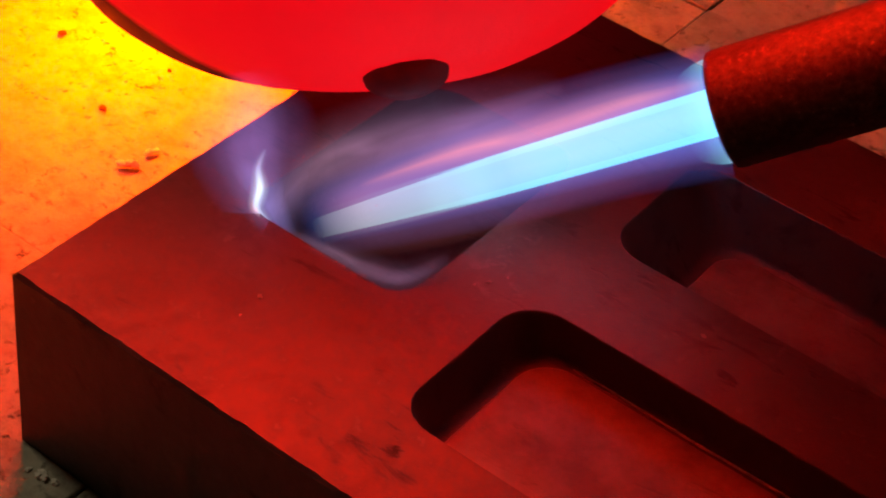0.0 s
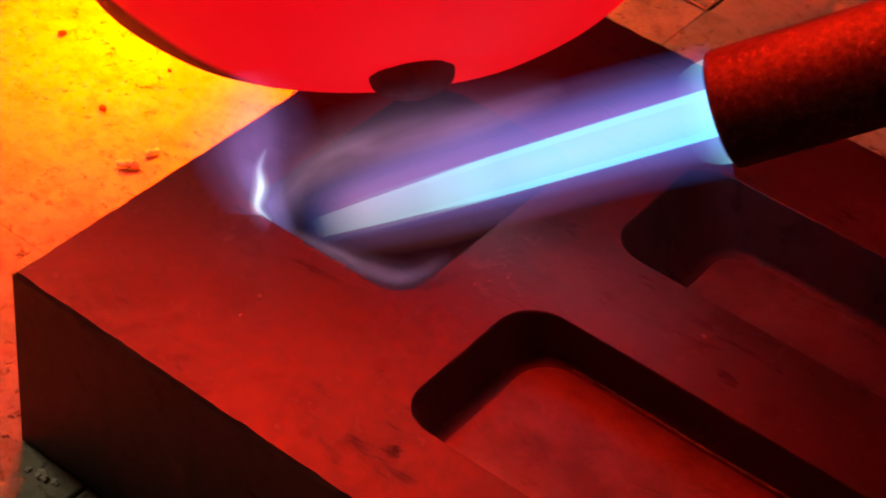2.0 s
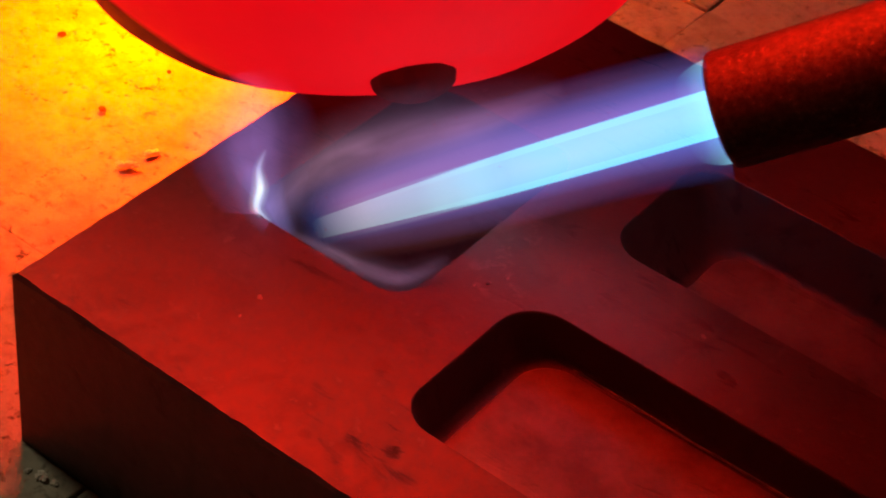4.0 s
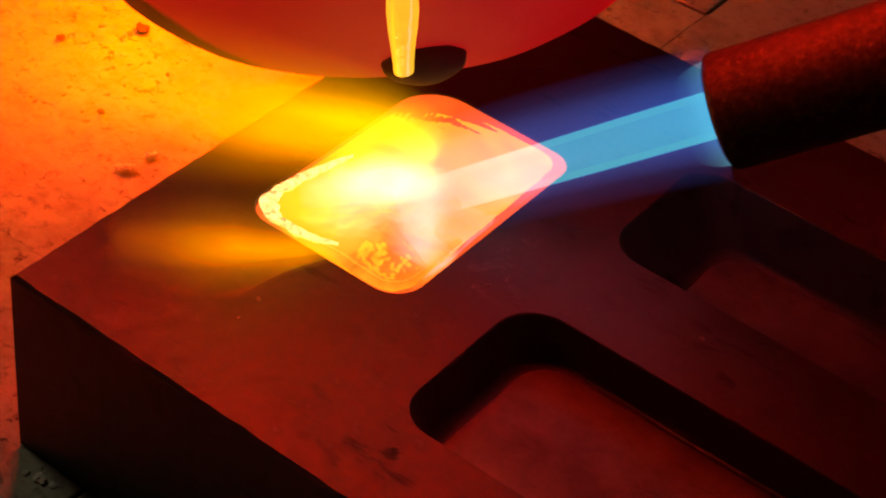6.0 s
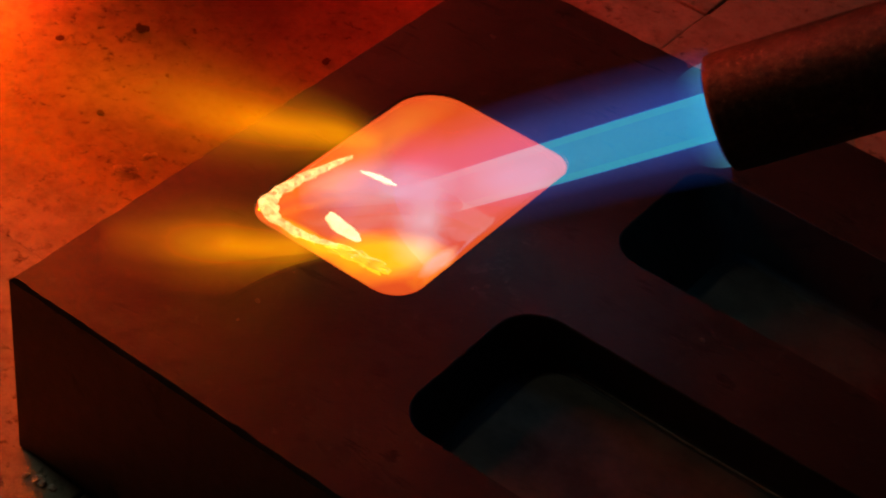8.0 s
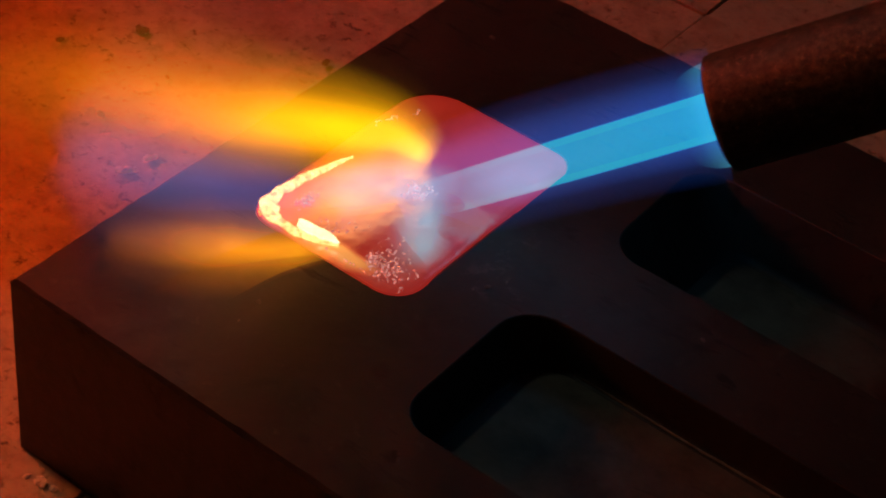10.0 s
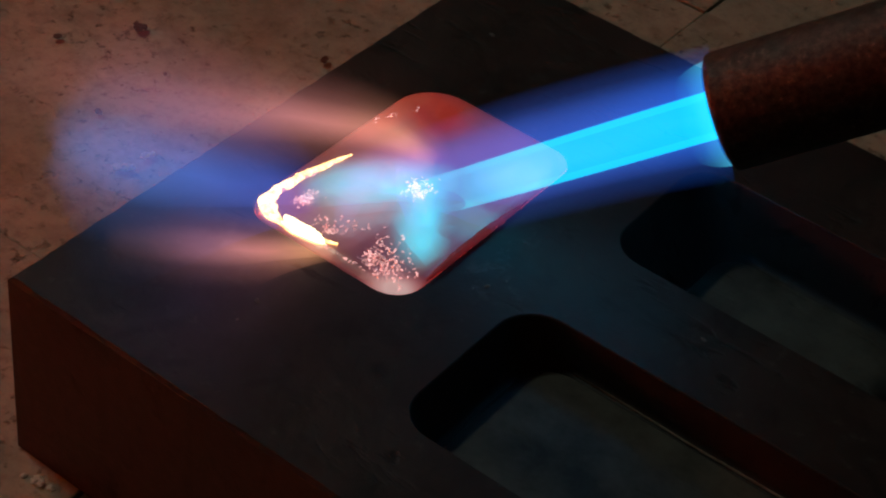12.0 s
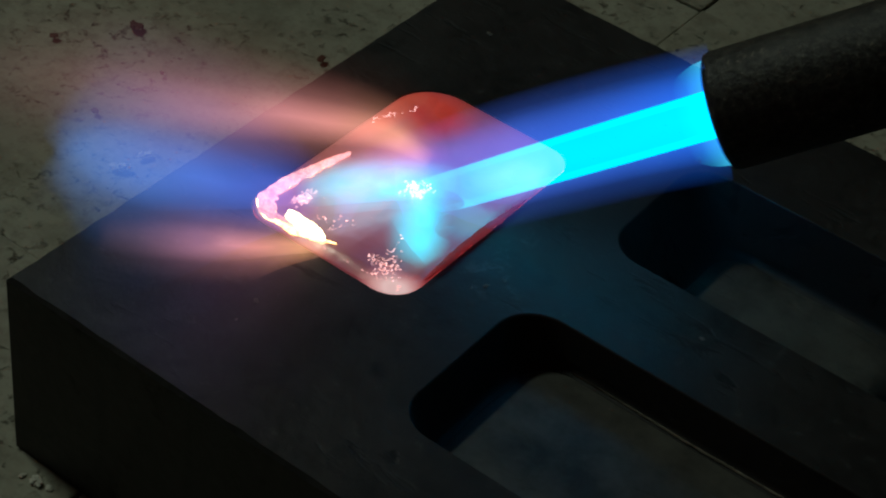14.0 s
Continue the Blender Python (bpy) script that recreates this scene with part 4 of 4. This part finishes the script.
# ---- what moves ----
def motions():
    b = C_BASE
    walk(crucible_ob, [
        (0.0, crucible_pose(b, C_TILT)),
        (1.5, crucible_pose(b - LEFT * 0.0008, C_TILT)),
        (2.5, crucible_pose(b - LEFT * 0.0020, C_TILT)),
        (3.2, crucible_pose(b - LEFT * 0.0020, C_TILT)),
        (4.6, crucible_pose(b + Vector((0.002, 0.001, 0.0)), C_TILT + 0.5)),
        (5.3, crucible_pose(b + Vector((0.0025, 0.0010, -0.0005)), C_TILT + 0.5)),
        (5.9, crucible_pose(b + Vector((0.0025, 0.0018, 0.0003)), C_TILT + 0.5)),
        (6.0, crucible_pose(b + Vector((0.0, 0.008, 0.003)), C_TILT + 1)),
        (6.1, crucible_pose(b + Vector((-0.012, 0.034, 0.010)), C_TILT, C_LEAN, 20)),
        (6.2, crucible_pose(b + Vector((-0.030, 0.068, -0.012)), 4, -6, 45)),
        (6.35, crucible_pose(b + Vector((-0.050, 0.082, -0.026)), 3, -4, 64)),
        (6.5, crucible_pose(b + Vector((-0.066, 0.082, -0.034)), 2, -2, 68)),
        (7.0, crucible_pose(b + Vector((-0.108, 0.062, -0.032)), 0, 0, 78)),
        (7.5, crucible_pose(b + Vector((-0.165, 0.016, -0.022)), 0, 0, 102)),
        (8.2, crucible_pose(b + Vector((-0.190, 0.000, -0.048)), 0, 0, 90)),
        (10.4, crucible_pose(b + Vector((-0.33, -0.13, -0.03)), 0, 0, 120)),
        (11.2, crucible_pose(b + Vector((-0.48, -0.21, -0.03)), 0, 0, 120)),
        (12.2, crucible_pose(b + Vector((-0.70, -0.32, -0.03)), 0, 0, 140)),
        (13.1, crucible_pose(b + Vector((-1.30, -0.32, -0.55)), 0, 0, 170)),
        (14.0, crucible_pose(b + Vector((-1.40, -0.32, -0.98)), 0, 0, 170)),
    ])
    # the jet pushes the liquid up the far wall of the cavity while it fills
    def melt(z, heel=0.0):
        p = Vector((0.045, 0.093, 0.0))
        return Matrix.Translation(p + Vector((0, 0, H + z))) @ Matrix.Rotation(radians(-heel), 4, FRONT) @ Matrix.Translation(-p)

    walk(melt_ob, [
        (0.0, melt(-0.0335)),
        (4.85, melt(-0.0335)),
        (5.1, melt(-0.020, 5)),
        (5.3, melt(-0.0100, 9)),
        (5.5, melt(-0.0058, 8)),
        (5.7, melt(-0.0015, 2)),
        (6.0, melt(0.0002)),
        (14.0, melt(0.0)),
    ])
    # frozen skins come up through the surface, one after the other
    c = Vector((0.047, 0.093, 0))
    down = 0.0035

    def skin(z, rx=0.0, ry=0.0):
        return Matrix.Translation(c + Vector((0, 0, z))) @ pose(0, 0, 0, rx, ry, 0) @ Matrix.Translation(-c)

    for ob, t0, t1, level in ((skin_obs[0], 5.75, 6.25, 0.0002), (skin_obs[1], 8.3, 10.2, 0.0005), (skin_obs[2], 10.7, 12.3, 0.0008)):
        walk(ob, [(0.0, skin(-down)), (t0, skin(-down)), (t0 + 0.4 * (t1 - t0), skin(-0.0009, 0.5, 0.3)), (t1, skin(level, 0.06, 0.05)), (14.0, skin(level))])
    walk(rim_ob, [(0.0, pose(0, 0, -0.004)), (5.4, pose(0, 0, -0.004)), (5.9, pose(0, 0, 0)), (14.0, pose(0, 0, 0.0004))])
    walk(cooled_ob, [(0.0, pose(0, 0, -0.004)), (10.5, pose(0, 0, -0.004)), (11.8, pose(0, 0, -0.0006)), (12.7, pose(0, 0, 0.0006)), (14.0, pose(0, 0, 0.0008))])
    walk(edge_ob, [(0.0, pose(0, 0, -0.004)), (8.8, pose(0, 0, -0.004)), (10.6, pose(0, 0, 0.0004)), (14.0, pose(0, 0, 0.0009))])
    z = 0.0007
    walk(streak_ob, [(0.0, pose(0.036, 0.061, -0.004, 0, 0, 0)), (5.8, pose(0.036, 0.061, -0.004, 0, 0, 0)), (6.2, pose(0.0345, 0.0610, z, 0, 0, 0)), (7.0, pose(0.0372, 0.0590, z, 0, 0, 6)), (7.5, pose(0.0415, 0.0680, z, 0, 0, -8)),
                     (8.2, pose(0.0450, 0.0669, z, 0, 0, -10)), (10.4, pose(0.0400, 0.0606, z + 0.0003, 0, 0, 5)), (12.0, pose(0.0385, 0.0592, z + 0.0008, 0, 0, 3)), (14.0, pose(0.0385, 0.0606, z + 0.0014, 0, 0, -3))])
    walk(thin_streak_ob, [(0.0, pose(0.039, 0.089, -0.004)), (7.2, pose(0.039, 0.089, -0.004)), (7.5, pose(0.0370, 0.0885, 0.0004, 0, 0, 8)), (8.2, pose(0.0392, 0.0892, 0.0006, 0, 0, 11)), (9.4, pose(0.0405, 0.0895, -0.001, 0, 0, 11)), (14.0, pose(0.039, 0.089, -0.004))])
    walk(patch_ob, [(0.0, pose(0.036, 0.082, -0.004)), (5.9, pose(0.036, 0.082, -0.004)), (6.3, pose(0.0268, 0.094, 0.0004)), (6.6, pose(0.0272, 0.092, 0.0006)), (7.0, pose(0.0310, 0.084, 0.0008, 0, 0, -8)), (7.15, pose(0.0320, 0.083, 0.0005, 0, 0, -8)), (7.45, pose(0.0345, 0.084, -0.0014)), (14.0, pose(0.036, 0.084, -0.004))])
    walk(corner_ob, [(0.0, pose(0.057, 0.065, -0.004)), (5.9, pose(0.057, 0.065, -0.004)), (6.3, pose(0.0560, 0.0605, 0.0006, 0, 0, 12)), (8.2, pose(0.0545, 0.0620, 0.0007, 0, 0, 10)), (9.6, pose(0.057, 0.066, -0.0012)), (14.0, pose(0.057, 0.066, -0.004))])
    walk(dross_ob, [(0.0, pose(0, 0, -0.004)), (8.0, pose(0, 0, -0.004)), (9.8, pose(0, 0, 0.0004)), (14.0, pose(0, 0, 0.0007))])

    # the stream falls from the lip, length after length, and comes to rest in the mould
    store = C_BASE + Vector((0.005, -0.01, 0.075))
    lip = 0.150
    for i, ob in enumerate(stream_obs):
        t = STREAM_T0 + 0.1 * i
        side = STREAM - LEFT * (0.0012 + 0.0002 * math.sin(i * 0.5) + (0.0035 if i == STREAM_N - 1 else 0.0))

        def fall(h):
            return aim(side + Vector((0, 0, h)) + LEFT * 0.138 * h, side + Vector((0, 0, h + 1)) + LEFT * 0.138 * (h + 1))

        rows = [(0.0, aim(store, store + Vector((0, 0, 1)) + LEFT * 0.138))]
        rows.append((t - 0.3, rows[0][1]))
        rows.append((t - 0.1, fall(lip + 0.05)))
        for k in range(6):
            sunk = i == STREAM_N - 2 and k >= 3
            rows.append((t + 0.1 * k, fall(-0.0560 if sunk else lip - 0.05 * k)))
        rows.append((t + 0.6, fall(-0.1040)))
        rows.append((14.0, fall(-0.1040)))
        walk(ob, rows)

    # flames rise out of the mould and sink back into it
    def at(x=0.0, y=0.0, z=0.0, rz=0.0):
        p = Vector((0.045, 0.090, H))
        return Matrix.Translation(p + Vector((x, y, z))) @ pose(0, 0, 0, 0, 0, rz) @ Matrix.Translation(-p)

    inside = at(0.075, 0.040, -0.118)
    walk(spill_ob, [(0.0, at()), (0.5, at(0.0005, 0, 0.0005)), (1.0, at()), (1.5, at(-0.0004, 0.0003, 0)), (2.0, at(0.0003, 0, 0.0004)), (2.5, at()), (3.2, at(0, 0.0004, 0)), (4.94, at()), (5.04, at(0.06, 0.03, -0.105)), (14.0, at(0.06, 0.03, -0.105))])
    walk(yellow_ob, [(0.0, inside), (4.95, inside), (5.15, at(-0.004, 0.004, 0.0)), (5.5, at(-0.002, 0.004, 0.001, 1)), (6.02, at(0, 0.002, 0)), (6.2, inside), (9.0, inside), (9.3, at()),
                     (10.0, at(0, 0, 0.001, 1)), (10.5, at(0, 0, 0, -1)), (11.0, at(-0.002, 0, 0.001, 0)), (11.3, at(-0.006, -0.004, -0.006)), (11.55, at(-0.002, 0, -0.002)), (11.75, inside), (14.0, inside)])
    walk(orange_ob, [(0.0, inside), (5.0, inside), (5.2, at(0.006, 0.004, -0.003)), (6.0, at(0.003, 0.0, -0.002)), (6.5, at(0.012, 0.010, -0.008)), (7.0, at(0.010, 0.008, -0.007)), (7.5, at(0, 0, 0)), (8.2, at(-0.002, 0, 0.001, 1)), (9.0, at(0, 0, 0)), (11.0, at(0.001, 0, 0, 1)), (11.8, at(0, 0, -0.001)), (12.05, inside), (14.0, inside)])
    walk(lower_ob, [(0.0, inside), (5.0, inside), (5.2, at(0, 0, 0)), (6.0, at(0.001, 0, 0, 1)), (7.0, at(0.001, 0.001, 0, -1)), (8.2, at(0, 0, 0)), (10.5, at(0, 0, 0, 1)), (11.8, at(0.002, 0.002, -0.002)), (12.05, inside), (14.0, inside)])
    walk(pink_ob, [(0.0, inside), (11.55, inside), (11.75, at(0.002, 0, 0)), (12.5, at(0, 0, 0.001, 1)), (13.0, at(-0.001, 0, 0)), (13.5, at(0, 0.001, 0.001, -1)), (14.0, at(0, 0, 0))])
    walk(lower_pink_ob, [(0.0, inside), (11.65, inside), (11.85, at(0.002, 0, 0)), (13.0, at(0, 0, 0, 1)), (14.0, at(0, 0, 0))])
    walk(gas_ob, [(0.0, inside), (8.9, inside), (9.2, at(0.004, 0.002, 0)), (10.5, at(0, 0, 0)), (11.0, at(0, 0, 0.001, 1)), (12.0, at(0, 0, 0, -1)), (13.0, at(-0.001, 0, 0, 0)), (14.0, at(0, 0, 0.001, 1))])

    walk(splash_ob, [(0.0, inside), (5.6, inside), (5.9, at(0, 0, -0.01)), (6.1, at()), (7.0, at(0.0003, 0, 0)), (8.2, at()), (10.5, at(0, 0.0004, 0)), (12.0, at(0, 0, 0.0003)), (14.0, at())])

    # wisps and the flare leave the burner and end in the mould
    turn = (-ALONG).to_track_quat("X", "Z").to_matrix().to_4x4()

    def along(s, up=0.0):
        return Matrix.Translation(TIP + ALONG * s + Vector((0, 0, up))) @ turn

    walk(wisp_obs[0], [(0.0, along(0.050, 0.0105)), (0.1, along(0.060, 0.006)), (0.3, along(0.105, -0.030)), (0.45, along(0.09, -0.075)), (14.0, along(0.09, -0.075))])
    walk(wisp_obs[1], [(0.0, along(-0.060)), (0.6, along(-0.060)), (0.7, along(-0.02, 0.004)), (0.85, along(0.030, 0.010)), (1.0, along(0.112, 0.007)), (1.1, along(0.10, -0.030)), (1.2, along(0.09, -0.075)), (14.0, along(0.09, -0.075))])
    walk(wisp_obs[2], [(0.0, along(-0.060)), (8.0, along(-0.060)), (8.1, along(0.010, 0.004)), (8.2, along(0.060, 0.008)), (8.3, along(0.10, -0.020)), (8.4, along(0.09, -0.075)), (14.0, along(0.09, -0.075))])
    walk(wisp_obs[3], [(0.0, along(-0.060)), (10.8, along(-0.060)), (10.9, along(-0.02, 0.004)), (11.0, along(0.035, 0.011)), (11.1, along(0.10, -0.020)), (11.2, along(0.09, -0.075)), (14.0, along(0.09, -0.075))])
    walk(spark_obs[0], [(0.0, along(-0.056, -0.008)), (2.4, along(-0.056, -0.008)), (2.5, along(0.054, -0.0062)), (2.6, along(0.09, -0.075)), (14.0, along(0.09, -0.075))])
    walk(spark_obs[1], [(0.0, along(-0.056, -0.008)), (10.9, along(-0.056, 0.008)), (11.0, along(0.030, 0.0160)), (11.1, along(0.09, -0.075)), (14.0, along(0.09, -0.075))])
    walk(flash_ob, [(0.0, along(0.09, -0.078)), (11.3, along(0.09, -0.078)), (11.4, along(0.08, -0.050)), (11.5, along(0.052, 0.002)), (11.6, along(0.09, -0.060)), (11.7, along(0.09, -0.078)), (14.0, along(0.09, -0.078))])


motions()
